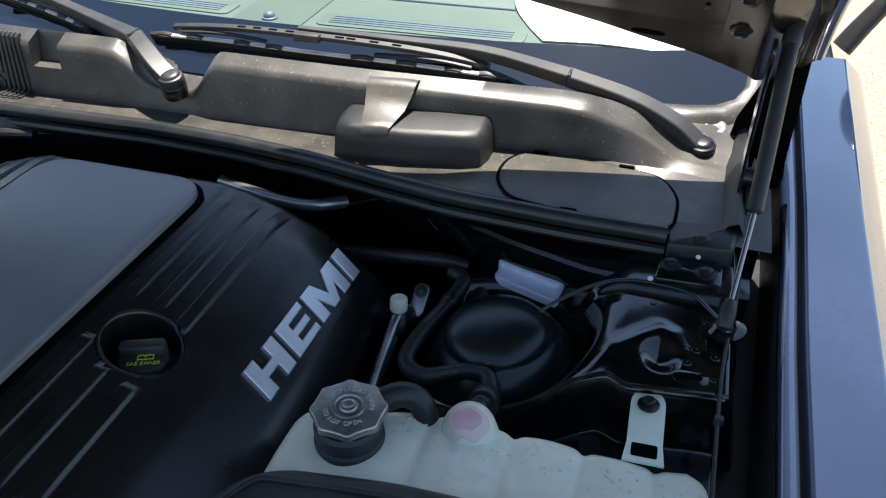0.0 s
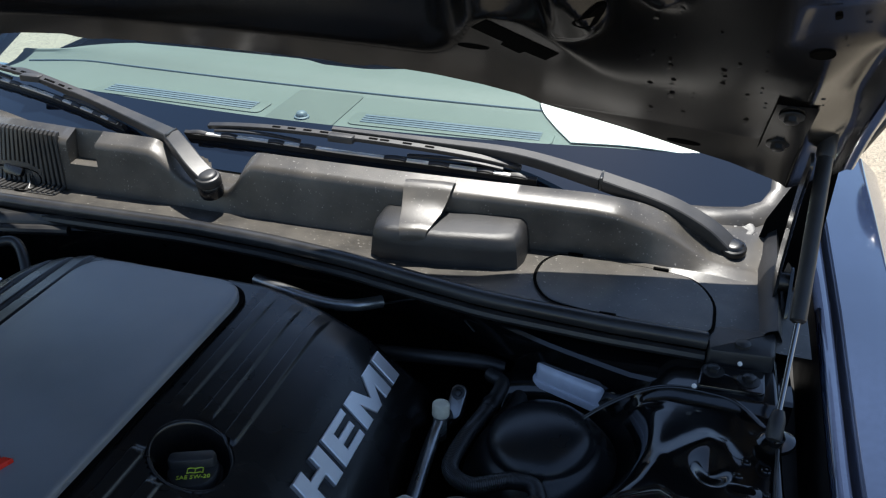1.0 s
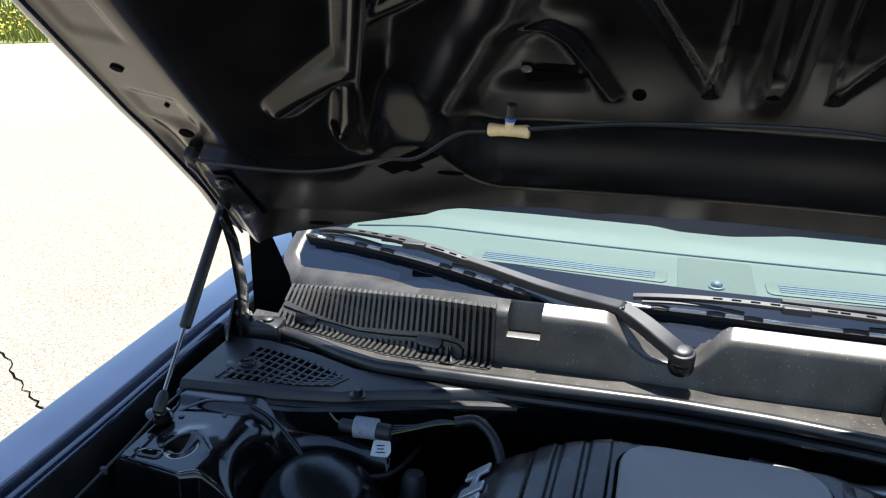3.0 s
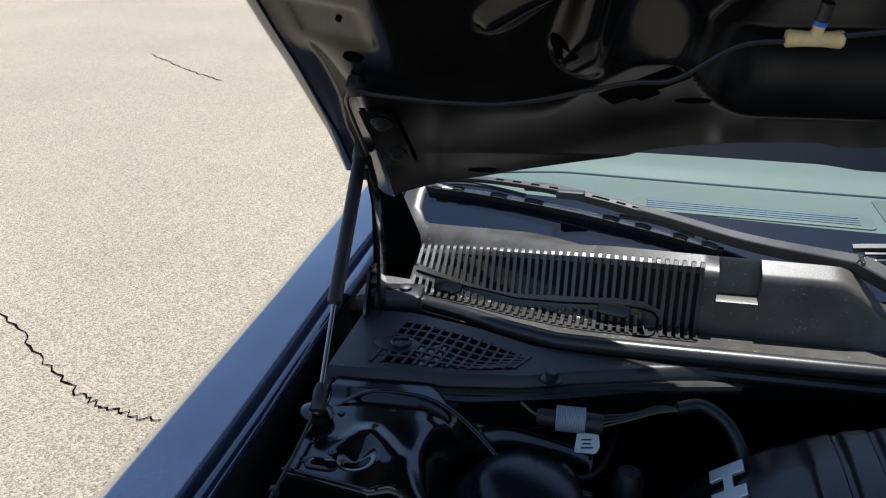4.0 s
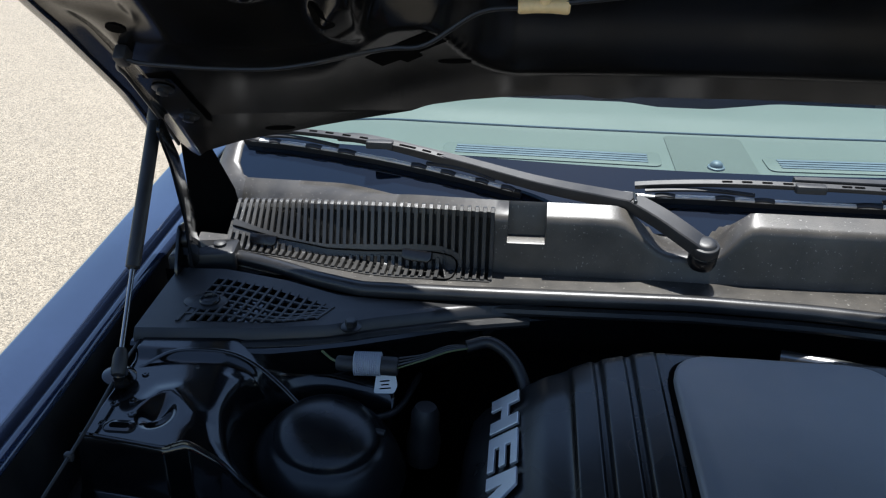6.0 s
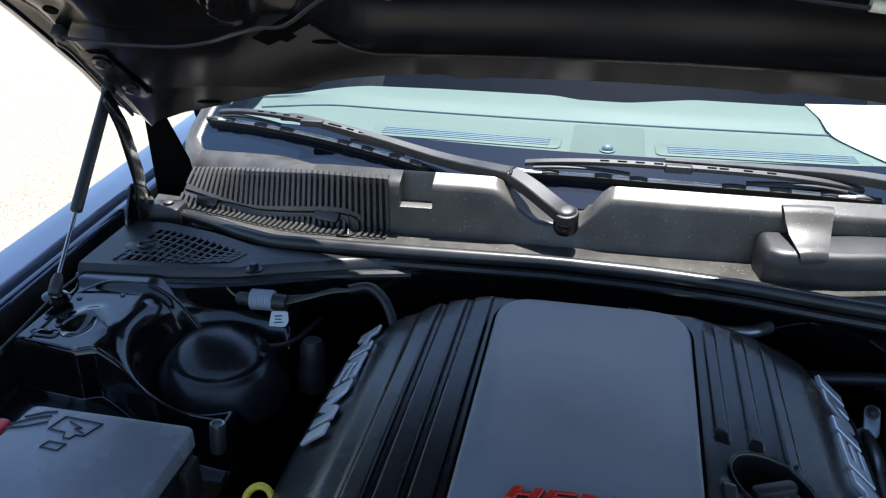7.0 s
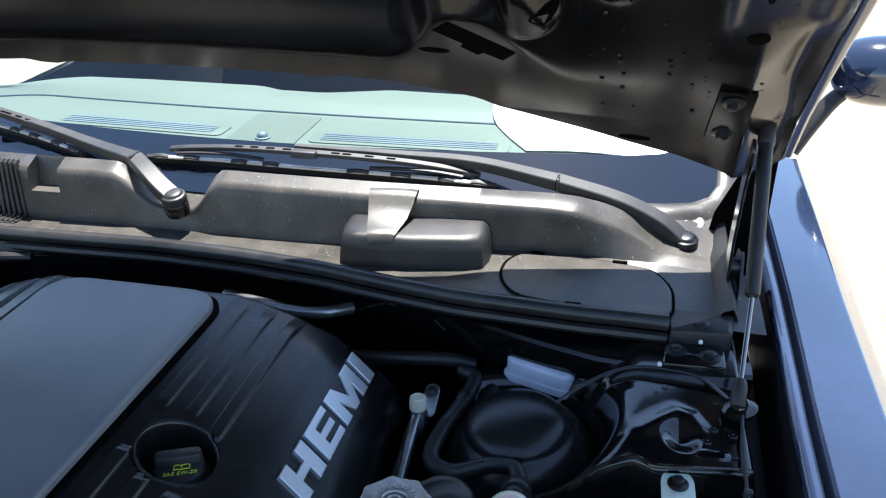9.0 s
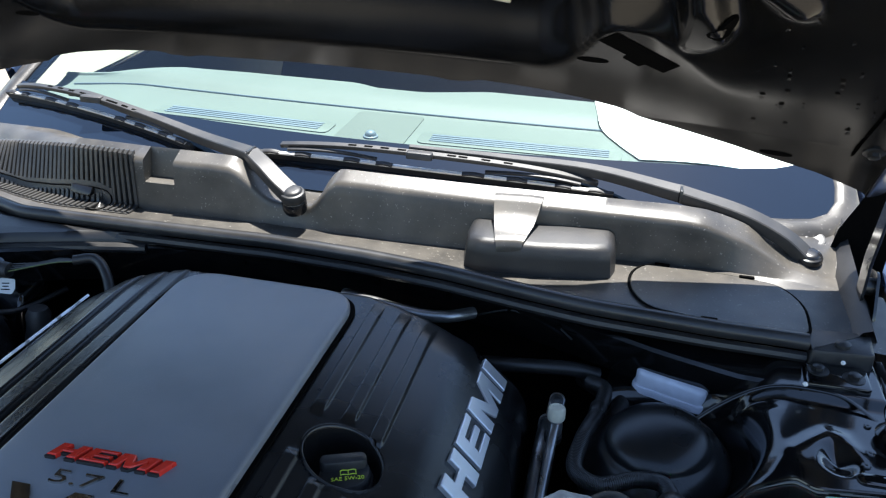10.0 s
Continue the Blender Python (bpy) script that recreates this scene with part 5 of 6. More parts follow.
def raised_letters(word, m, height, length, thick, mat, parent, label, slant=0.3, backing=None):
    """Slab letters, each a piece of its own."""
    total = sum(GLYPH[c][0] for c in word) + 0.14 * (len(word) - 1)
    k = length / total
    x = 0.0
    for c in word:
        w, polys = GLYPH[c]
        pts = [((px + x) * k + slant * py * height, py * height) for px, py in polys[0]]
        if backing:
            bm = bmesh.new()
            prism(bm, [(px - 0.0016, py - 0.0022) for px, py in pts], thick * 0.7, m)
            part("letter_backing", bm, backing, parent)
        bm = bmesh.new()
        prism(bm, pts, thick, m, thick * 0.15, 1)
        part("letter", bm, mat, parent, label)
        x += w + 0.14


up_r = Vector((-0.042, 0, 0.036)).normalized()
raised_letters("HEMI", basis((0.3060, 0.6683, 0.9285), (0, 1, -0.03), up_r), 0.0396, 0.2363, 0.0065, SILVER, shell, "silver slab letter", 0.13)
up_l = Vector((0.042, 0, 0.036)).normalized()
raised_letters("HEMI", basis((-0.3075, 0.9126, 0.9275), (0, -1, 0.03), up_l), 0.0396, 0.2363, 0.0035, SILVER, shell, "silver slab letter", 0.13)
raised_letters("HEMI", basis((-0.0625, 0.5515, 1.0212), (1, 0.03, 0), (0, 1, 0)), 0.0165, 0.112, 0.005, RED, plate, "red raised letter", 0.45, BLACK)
m = basis((-0.004, 0.5245, 1.0218), (1, 0.03, 0), (0, 1, 0)) @ Matrix.Scale(1.75, 4, (1, 0, 0))
part("size_lettering", words("5.7 L", 0.023, 0.0015, m), CHROME, plate, "silver size lettering", 0)
m = basis((0.0, 0.462, 1.0218), (1, 0.03, 0), (0, 1, 0)) @ Matrix.Scale(1.5, 4, (1, 0, 0))
part("layout_lettering", words("V8", 0.078, 0.0015, m, 0.002), CHROME, plate, "large silver lettering", 0)

bm = bmesh.new()
rows = []
for r, dz in ((1.13, -0.003), (1.11, 0.0006), (1.08, 0.0014), (1.045, 0.0014), (1.02, 0.0004), (1.0, -0.003), (0.985, None), (0.95, None), (0.01, None)):
    row = []
    for t in span(0, 2 * math.pi, 81)[:-1]:
        q = Vector(WELL) + MAJOR * (0.041 * r * math.cos(t)) + MINOR * (0.0345 * r * math.sin(t))
        row.append((q.x, q.y, cover_z(q.x, q.y, False) + dz + 0.05 * 0.041 * r * math.cos(t) if dz is not None else 0.95))
    rows.append(row)
grid(bm, rows, True)
part("filler_well", bm, COVER, shell, "round filler well with a raised rim", 50)
# oil filler cap
cap = thing("oil_filler_cap", (0.188, 0.655, 0.955), "black oil filler cap with lime printing", "oil cap")
CM = basis((0.190, 0.645, 0.966), (1, 0.42, 0.0), (-0.42, 1, 0.0))
bm = bmesh.new()
lathe(bm, [(0.0285, -0.014), (0.0285, 0.002), (0.0275, 0.0045), (0.0255, 0.005), (0.025, 0.012), (0.0235, 0.0155), (0.021, 0.016), (0.001, 0.0165)], CM.translation, (0, 0, 1), 32)
part("cap_disc", bm, BLACK, cap)
bm = bmesh.new()
prism(bm, rounded(0.046, 0.015, 0.006, 4), 0.013, CM @ Matrix.Translation((-0.001, 0.007, 0.014)), 0.004)
part("grip", bm, BLACK, cap, "raised grip bar")
part("lettering", words("SAE 5W-20", 0.0068, 0.0003, CM @ Matrix.Translation((0.002, -0.0145, 0.0170))), LIME, cap, "lime lettering", 0)
bm = bmesh.new()
for s in (-1, 1):
    tube(bm, [CM @ Vector((0.003 + p[0], p[1] - 0.0075, 0.0172)) for p in ((0, 0.006), (s * 0.005, 0.007), (s * 0.0075, 0.006), (s * 0.0075, 0.0), (s * 0.005, 0.001), (0, 0.0), (0, 0.006))], 0.0006, 5, 1)
part("book_symbol", bm, LIME, cap, "lime open-book symbol")

# ---- wipers ----
def on_glass(x, w, up=0.0):
    return Vector(glass_at(x, w)) + Vector((0, -0.5, 0.86)) * up


def wiper(s, pivot, knee, arm_pts, blade, label):
    wp = thing("windshield_wiper", pivot, label, "wiper", "windshield wipers")
    bm = bmesh.new()
    lathe(bm, [(0.0165, -0.026), (0.0185, -0.020), (0.0185, -0.008), (0.0175, -0.006)], pivot, (0, -0.2, 1), 28)
    part("pivot_boot", bm, GLOSSBLACK, wp, "black rubber pivot boot")
    bm = bmesh.new()
    lathe(bm, [(0.0170, -0.006), (0.0185, -0.003), (0.0185, 0.005), (0.0172, 0.0075), (0.0145, 0.0085), (0.0135, 0.0105), (0.0115, 0.0122), (0.006, 0.0128), (0.001, 0.013)], pivot, (0, -0.2, 1), 32)
    part("pivot_cap", bm, BLACK if s < 0 else GLOSSBLACK, wp, "round black pivot cap")
    flat = (0, -0.18, 1)
    bm = bmesh.new()
    strap(bm, [Vector(pivot) + Vector((0, 0, 0.0)), *knee[0], knee[1]], (0.0150, 0.0130), (0.0085, 0.0085), 8, flat)
    part("arm_base", bm, BLACK, wp, "curved arm base", 22)
    bm = bmesh.new()
    box(bm, Vector(knee[1]), (0.005, 0.028, 0.0195), bevel=0.002)
    part("knuckle", bm, DARKBOLT, wp, "arm knuckle")
    bm = bmesh.new()
    strap(bm, [knee[1], *arm_pts], (0.0120, 0.0045), (0.0085, 0.005), 8, flat)
    part("arm", bm, BLACK, wp, "flat tapered arm", 22)
    # blade: rubber, bright backing strip, black yokes and the slotted bridge over them
    path = smooth_path([on_glass(x, w, 0.0) for x, w in blade], 10)
    n = len(path)
    upv = Vector((0, -0.5, 0.86))
    fore = Vector((0, -0.011, -0.0025))
    bm = bmesh.new()
    strap(bm, [p + upv * 0.0065 + fore * 0.8 for p in path], (0.0036, 0.0036), (0.0075, 0.0075), 1)
    bl = part("blade", bm, RUBBER, wp, "black rubber wiper blade")
    bm = bmesh.new()
    strap(bm, [p + upv * 0.0150 + fore for p in path[1:-1]], (0.0030, 0.0030), (0.0016, 0.0016), 1, (0, -0.3, 1))
    part("backing_strip", bm, STEEL, bl, "bright steel backing strip")
    a, b = int(n * 0.06), int(n * 0.94)
    high = [path[i] + upv * (0.018 + 0.020 * math.sin(math.pi * (i - a) / (b - a)) ** 0.7) + Vector((0, 0.004, 0.002)) for i in range(a, b)]
    bm = bmesh.new()
    strap(bm, high, (0.0052, 0.0052), (0.0032, 0.0032), 1, (0, -0.3, 1))
    bridge = part("frame", bm, BLACK, bl, "black slotted bridge of the blade")
    # slots are near-black plates on top, their shade put into the colour
    for c in (0.29, 0.34, 0.39, 0.44, 0.58, 0.63, 0.68, 0.73):
        i = int(len(high) * c)
        d = high[i + 1] - high[i - 1]
        bm = bmesh.new()
        prism(bm, rounded(0.014, 0.0042, 0.001, 2), 0.0006, basis(high[i] + Vector((0, -0.001, 0.0033)), d, (0, 1, 0.3)))
        part("slot", bm, SHADE_MARK, bridge)
    for c in (0.05, 0.15, 0.28, 0.38, 0.62, 0.72, 0.85, 0.95):
        i = int((n - 1) * c)
        bm = bmesh.new()
        w = max(1, int(n * 0.03))
        lo, hi = max(0, i - w), min(n - 1, i + w)
        strap(bm, [path[lo] + upv * 0.0160 + fore, path[i] + upv * 0.0176 + fore * 0.95, path[hi] + upv * 0.0160 + fore], (0.0036, 0.0036), (0.0014, 0.0014), 4)
        part("claw", bm, BLACK, bl)
    for c0, c1 in ((0.10, 0.36), (0.64, 0.90)):
        i, j = int((n - 1) * c0), int((n - 1) * c1)
        bm = bmesh.new()
        strap(bm, [path[k] + upv * (0.0205 + 0.006 * math.sin(math.pi * (k - i) / (j - i))) + fore * 0.4 for k in range(i, j + 1)], (0.0026, 0.0026), (0.002, 0.002), 1)
        part("yoke", bm, BLACK, bl, "black secondary yoke")
    bm = bmesh.new()
    box(bm, path[n // 2] + upv * 0.040, (0.042, 0.016, 0.011), bevel=0.004)
    part("blade_mount", bm, BLACK, bl)


wiper(-1, (-0.05, 1.098, 1.052), ([Vector((-0.075, 1.108, 1.066)), Vector((-0.105, 1.127, 1.079))], Vector((-0.138, 1.151, 1.088))),
      [on_glass(-0.26, 0.03, 0.03), on_glass(-0.39, 0.058, 0.03), on_glass(-0.53, 0.08, 0.032), on_glass(-0.585, 0.086, 0.026)], [(-0.29, 0.032), (-0.39, 0.052), (-0.51, 0.068), (-0.65, 0.082), (-0.75, 0.085)], "black wiper arm and blade parked low on the glass")
wiper(1, (0.689, 1.193, 1.008), ([Vector((0.65, 1.200, 1.035)), Vector((0.59, 1.208, 1.058))], Vector((0.503, 1.216, 1.076))),
      [on_glass(0.38, 0.045, 0.03), on_glass(0.25, 0.055, 0.03), on_glass(0.09, 0.056, 0.036)], [(0.41, 0.024), (0.28, 0.035), (0.11, 0.041), (-0.03, 0.044), (-0.17, 0.040)], "black wiper arm and long blade resting across the glass")

# ---- coolant tank ----
tank = thing("coolant_tank", (0.54, 0.65, 0.85), "milky white coolant expansion tank with moulded cells", "coolant tank")


CELLS = (0.475, 0.555, 0.62, 0.685)


def tank_rear(x):
    y = lerp(x, (0.345, 0.655, 0.37, 0.668, 0.45, 0.688, 0.50, 0.699, 0.55, 0.692, 0.61, 0.694, 0.67, 0.694, 0.713, 0.70, 0.73, 0.69, 0.738, 0.675))
    return y - 0.0035 * sum(math.exp(-((x - c) / 0.006) ** 2) for c in CELLS)


def tank_top(x):
    z = 0.946 - 0.010 * step(x, 0.56, 0.73) - 0.0022 * sum(math.exp(-((x - c) / 0.0045) ** 2) for c in CELLS)
    return z + 0.0014 * math.cos((x - 0.515) * 88)


bm = bmesh.new()
rows = []
for x in span(0.345, 0.738, 110):
    d = min(x - 0.345, 0.738 - x, 0.016)
    e = 0.016 - math.sqrt(max(0.0, 0.016 ** 2 - (0.016 - d) ** 2))
    y1, z1 = tank_rear(x) - 0.5 * e, tank_top(x) - e
    row = [(x, 0.56, 0.78), (x, 0.556, z1 - 0.02), (x, 0.560, z1 - 0.005), (x, 0.568, z1)]
    row += [(x, 0.568 + (y1 - 0.014 - 0.568) * u, z1 + 0.002 * math.sin(math.pi * u)) for u in (0.25, 0.5, 0.7, 0.85, 1)]
    row += [(x, y1 - 0.014 + 0.014 * math.sin(a), z1 - 0.014 + 0.014 * math.cos(a)) for a in span(0.3, 1.57, 5)]
    rows.append(row + [(x, y1, z1 - 0.05), (x, y1 - 0.004, 0.78)])
g = grid(bm, rows)
bm.faces.new(g[0]), bm.faces.new(g[-1][::-1])
body = part("tank_body", bm, TANK, tank, "", 50)
rng = random.Random(5)
drops = bmesh.new()
for i in range(170):
    x = rng.choice((0.45, 0.52, 0.585, 0.65, 0.71)) + rng.gauss(0, 0.016)
    y = 0.655 + rng.gauss(0, 0.013)
    r = rng.uniform(0.0007, 0.0021)
    lathe(drops, [(r, 0), (r * 0.8, r * 0.3), (r * 0.3, r * 0.5)], (x, y, tank_top(x) + 0.001), seg=8)
tagged(part("condensation", drops, TANK, body, "droplets of condensation"), kind="stuff")
bm = bmesh.new()
lathe(bm, [(0.030, -0.012), (0.026, 0.002), (0.023, 0.010), (0.019, 0.016), (0.013, 0.021), (0.007, 0.023), (0.001, 0.0235)], (0.512, 0.681, 0.945), (0, 0, 1), 28)
part("float_dome", bm, TANK, body, "rounded dome")
for grow, mat, lift in ((1.0, PALEPINK, 0.0012), (0.66, PINK, 0.0018)):
    bm = bmesh.new()
    rows = []
    for q in (0.01, 0.25, 0.5, 0.75, 1.0):
        row = []
        for t in span(0, 2 * math.pi, 25)[:-1]:
            rr = 0.019 * q * grow * (1 + 0.12 * math.sin(2 * t + 1) + 0.06 * math.sin(5 * t))
            dx, dy = rr * math.cos(t), rr * 0.85 * math.sin(t) - 0.010
            row.append((0.512 + dx, 0.681 + dy, 0.9452 + lerp(math.hypot(dx, dy), (0.001, 0.0235, 0.007, 0.023, 0.013, 0.021, 0.019, 0.016, 0.023, 0.010, 0.026, 0.002, 0.030, -0.012)) + lift - 0.1 * dy * 0.0))
        rows.append(row)
    grid(bm, rows, True)
    part("pink_mark", bm, mat, body, "pink coolant residue")
bm = bmesh.new()
lathe(bm, [(0.033, 0.0), (0.033, 0.008), (0.0305, 0.010), (0.0305, 0.018), (0.032, 0.019), (0.032, 0.026), (0.029, 0.030)], (0.410, 0.634, 0.944), seg=32)
part("filler_neck", bm, BLACK, tank, "black filler neck")
bm = bmesh.new()
pl = []
for t in span(-1.57, 1.57, 12):
    pl.append((0.0165 * math.sin(t) * 1.0, 0.083 + 0.0165 * math.cos(t) - 0.0165))
pl = [(-0.019, 0.0), (-0.0165, 0.02)] + pl + [(0.0165, 0.02), (0.019, 0.0)]
br = basis((0.673, 0.690, 0.938), (1, 0.04, 0), (-0.04, 1, 0.16))
prism(bm, pl[::-1], 0.004, br, 0.001)
brk = part("bracket", bm, TANK, tank, "pale flat mounting bracket")
# the window's shade is painted by a near-black plate on the bracket
bm = bmesh.new()
prism(bm, rounded(0.024, 0.014, 0.002, 3, 0, 0.012), 0.0006, br @ Matrix.Translation((0, 0, 0.0042)))
part("bracket_window_shade", bm, SHADE_MARK, brk, "near-black plate painted as the bracket's shaded window")
bm = bmesh.new()
bolt(bm, br @ Vector((0, 0.064, 0.004)), 0.0062, 0.008)
part("bolt", bm, DARKBOLT, brk, "dark hex bolt")
# pressure cap
pc = thing("pressure_cap", (0.410, 0.636, 0.975), "worn metal radiator pressure cap with raised warning text", "radiator cap")
lob = []
for t in span(0, 2 * math.pi, 73)[:-1]:
    r = 0.0340 + 0.0015 * math.cos(8 * t) + 0.0004 * math.cos(16 * t)
    lob.append((r * math.cos(t + 0.35), r * math.sin(t + 0.35)))
bm = bmesh.new()
prism(bm, lob, 0.0075, Matrix.Translation((0.410, 0.638, 0.9775)), 0.002, 3)
disc = part("cap_plate", bm, CAPMETAL, pc, "", 40)
bm = bmesh.new()
lathe(bm, [(0.0155, 0), (0.015, 0.0022), (0.013, 0.0022), (0.012, 0.0005), (0.009, 0.0005), (0.0075, 0.0025), (0.0055, 0.003), (0.004, 0.002), (0.001, 0.002)], (0.410, 0.638, 0.985), seg=32)
part("centre_boss", bm, CAPMETAL, disc, "ringed centre boss")
for text, a0, flip in (("DO NOT OPEN", -95, 1), ("NEVER OPEN HOT", 80, 1)):
    n = len(text)
    for i, c in enumerate(text):
        if c == " ":
            continue
        a = radians(a0 + (i - (n - 1) / 2) * 10.5)
        p = Vector((0.410 + 0.0235 * math.cos(a), 0.638 + 0.0235 * math.sin(a), 0.9853))
        part("raised_character", words(c, 0.0068, 0.0007, basis(p, (-math.sin(a), math.cos(a), 0), (-math.cos(a), -math.sin(a), 0))), STEEL, disc, "", 0)

# radiator shroud in front of the tank
bm = bmesh.new()
so = round_outline([(0.315, 0.50), (0.341, 0.553), (0.374, 0.574), (0.473, 0.588), (0.572, 0.591), (0.76, 0.585), (0.76, 0.20), (0.315, 0.20)], 0.02, 5)
prism(bm, so, 0.20, Matrix.Translation((0, 0, 0.775)), 0.022, 5)
shroud = thing("radiator_shroud", (0.53, 0.4, 0.775), "smooth black plastic shroud beside the coolant tank", "shroud")
part("panel", bm, BLACK, shroud)
bm = bmesh.new()
tube(bm, [(0.338, 0.50, 0.9735), (0.360, 0.545, 0.9735), (0.386, 0.553, 0.9735), (0.473, 0.563, 0.9735), (0.572, 0.566, 0.9735), (0.73, 0.562, 0.9735)], 0.0035, 8, 6)
part("moulded_bead", bm, BLACK, shroud, "thin bead along the rim")

# ---- pipes and hoses ----
def hose_thing(name, pts, r, mat, label, category, group="", rings=0.0, n=10, flat=1.0):
    bm = bmesh.new()
    tube(bm, pts, r, 14, n, flat, rings=rings)
    return single(name, bm, mat, label, category, group)


ac = thing("refrigerant_line", (0.38, 0.8, 0.85), "thin aluminium refrigerant line with a capped service port", "pipe", "refrigerant lines")
bm = bmesh.new()
tube(bm, [(0.377, 0.853, 0.912), (0.376, 0.835, 0.905), (0.3745, 0.80, 0.884), (0.371, 0.745, 0.852), (0.366, 0.66, 0.81)], 0.0062, 12)
part("tube", bm, ALU, ac)
PA = Vector((0.377, 0.856, 0.908))
bm = bmesh.new()
lathe(bm, [(0.0072, -0.012), (0.0088, -0.010), (0.0088, 0.004), (0.0076, 0.006), (0.0076, 0.012)], PA, (0, 0.15, 1), 18)
part("service_port", bm, ALU, ac, "aluminium service port")
bm = bmesh.new()
lathe(bm, [(0.0098, 0), (0.0106, 0.002), (0.0106, 0.013), (0.0098, 0.016), (0.0082, 0.017), (0.0074, 0.0155), (0.001, 0.0155)], PA + Vector((0, 0.0015, 0.010)), (0, 0.15, 1), 12)
part("port_cap", bm, CREAM, ac, "cream dust cap")
bm = bmesh.new()
lathe(bm, [(0.0105, -0.005), (0.0105, 0.003), (0.0095, 0.005)], PA + Vector((-0.001, -0.004, -0.012)), (0.05, -0.3, 1), 16)
part("clamp", bm, BLACK, ac, "black clamp")
ac2 = thing("refrigerant_line", (0.36, 0.86, 0.85), "thick refrigerant line ending in an alloy flange block", "pipe", "refrigerant lines")
bm = bmesh.new()
tube(bm, [(0.365, 0.952, 0.832), (0.362, 0.925, 0.850), (0.361, 0.885, 0.856), (0.3605, 0.84, 0.847), (0.360, 0.75, 0.817), (0.360, 0.62, 0.765)], 0.0092, 14)
part("tube", bm, ALU, ac2)
for at, ln in (((0.371, 0.957, 0.852), 0.046), ((0.362, 0.942, 0.838), 0.026)):
    fm = basis(at, (1, -0.1, 0), (0.1, 0.75, 0.66))
    bm = bmesh.new()
    prism(bm, rounded(0.021, ln, 0.0095, 5), 0.013, fm, 0.002)
    fl = part("flange_block", bm, ALU, ac2, "pale alloy flange block")
    bm = bmesh.new()
    bolt(bm, fm @ Vector((0, ln / 2 - 0.0115, 0.0125)), 0.0052, 0.005, fm.to_3x3() @ Vector((0, 0, 1)))
    part("bolt", bm, DARKBOLT, fl, "dark bolt")

ch = thing("corrugated_hose", (0.41, 0.9, 0.9), "black corrugated hose curving past the strut tower", "hose", "engine bay hoses")
bm = bmesh.new()
tube(bm, [(0.41, 0.97, 0.90), (0.43, 0.948, 0.905), (0.424, 0.90, 0.905), (0.410, 0.845, 0.903), (0.407, 0.795, 0.902), (0.435, 0.775, 0.904), (0.475, 0.79, 0.908), (0.502, 0.785, 0.912), (0.512, 0.757, 0.915), (0.508, 0.72, 0.93)], 0.0092, 14, 40, rings=0.05)
part("sleeve", bm, RUBBER, ch, "finely ribbed sleeve")
for p, d in (((0.4245, 0.905, 0.905), (0.1, 1, 0)), ((0.51, 0.735, 0.924), (0, -1, 0.4))):
    bm = bmesh.new()
    lathe(bm, [(0.0098, -0.009), (0.0106, -0.007), (0.0106, 0.007), (0.0098, 0.009)], p, d, 18)
    part("cuff", bm, RUBBER, ch, "smooth rubber cuff")
hose_thing("heater_hose", [(0.40, 1.03, 0.86), (0.43, 0.985, 0.875), (0.452, 0.945, 0.885), (0.436, 0.90, 0.875), (0.425, 0.84, 0.86)], 0.012, RUBBER, "black rubber heater hose in the engine bay", "hose", "engine bay hoses")
hose_thing("overflow_hose", [(0.425, 0.672, 0.962), (0.445, 0.684, 0.966), (0.462, 0.688, 0.955), (0.472, 0.68, 0.93)], 0.0125, RUBBER, "short black overflow hose at the coolant tank", "hose", "engine bay hoses")
bm = bmesh.new()
lathe(bm, [(0.016, -0.008), (0.0165, -0.006), (0.0165, 0.006), (0.016, 0.008)], (0.511, 0.742, 0.920), (0.0, -1, 0.3), 18)
single("hose_clamp", bm, DARKBOLT, "dark hose clamp at the tank", "clamp")
hose_thing("fuel_pipe", [(0.05, 1.03, 0.940), (0.10, 1.012, 0.945), (0.145, 1.003, 0.944), (0.185, 1.000, 0.944), (0.215, 1.004, 0.946), (0.24, 1.03, 0.94)], 0.0085, ALU, "dull metal pipe under the brace", "pipe")
hose_thing("wiring_loom", [(0.24, 1.04, 0.93), (0.29, 1.035, 0.95), (0.32, 1.03, 0.945), (0.35, 1.02, 0.95), (0.38, 1.0, 0.94)], 0.0014, DARKBOLT, "thin dark wire hanging under the brace", "wire", "wires")
hose_thing("vacuum_hose", [(0.2, 0.99, 0.88), (0.3, 0.985, 0.895), (0.38, 0.99, 0.90), (0.42, 1.0, 0.89)], 0.010, RUBBER, "black vacuum hose behind the engine cover", "hose", "engine bay hoses")
hose_thing("brake_line", [(-0.41, 1.02, 0.88), (-0.43, 0.93, 0.89), (-0.48, 0.875, 0.915), (-0.43, 0.862, 0.915)], 0.0042, RUBBER, "black line beside the strut tower", "hose", "engine bay hoses")
for s in (-1, 1):
    hose_thing("release_cable", [(s * 0.752, 1.0, 0.96), (s * 0.744, 0.90, 0.972), (s * 0.737, 0.84, 0.975), (s * 0.733, 0.78, 0.972), (s * 0.732, 0.70, 0.966), (s * 0.732, 0.55, 0.955), (s * 0.735, 0.40, 0.95)], 0.0021, RUBBER, "thin black cable along the inner fender", "cable", "inner fender cables")
    bm = bmesh.new()
    box(bm, (s * 0.733, 0.735, 0.968), (0.009, 0.007, 0.009), bevel=0.002)
    single("cable_clip", bm, BLACK, "black cable clip on the inner fender", "clip", "cable clips")

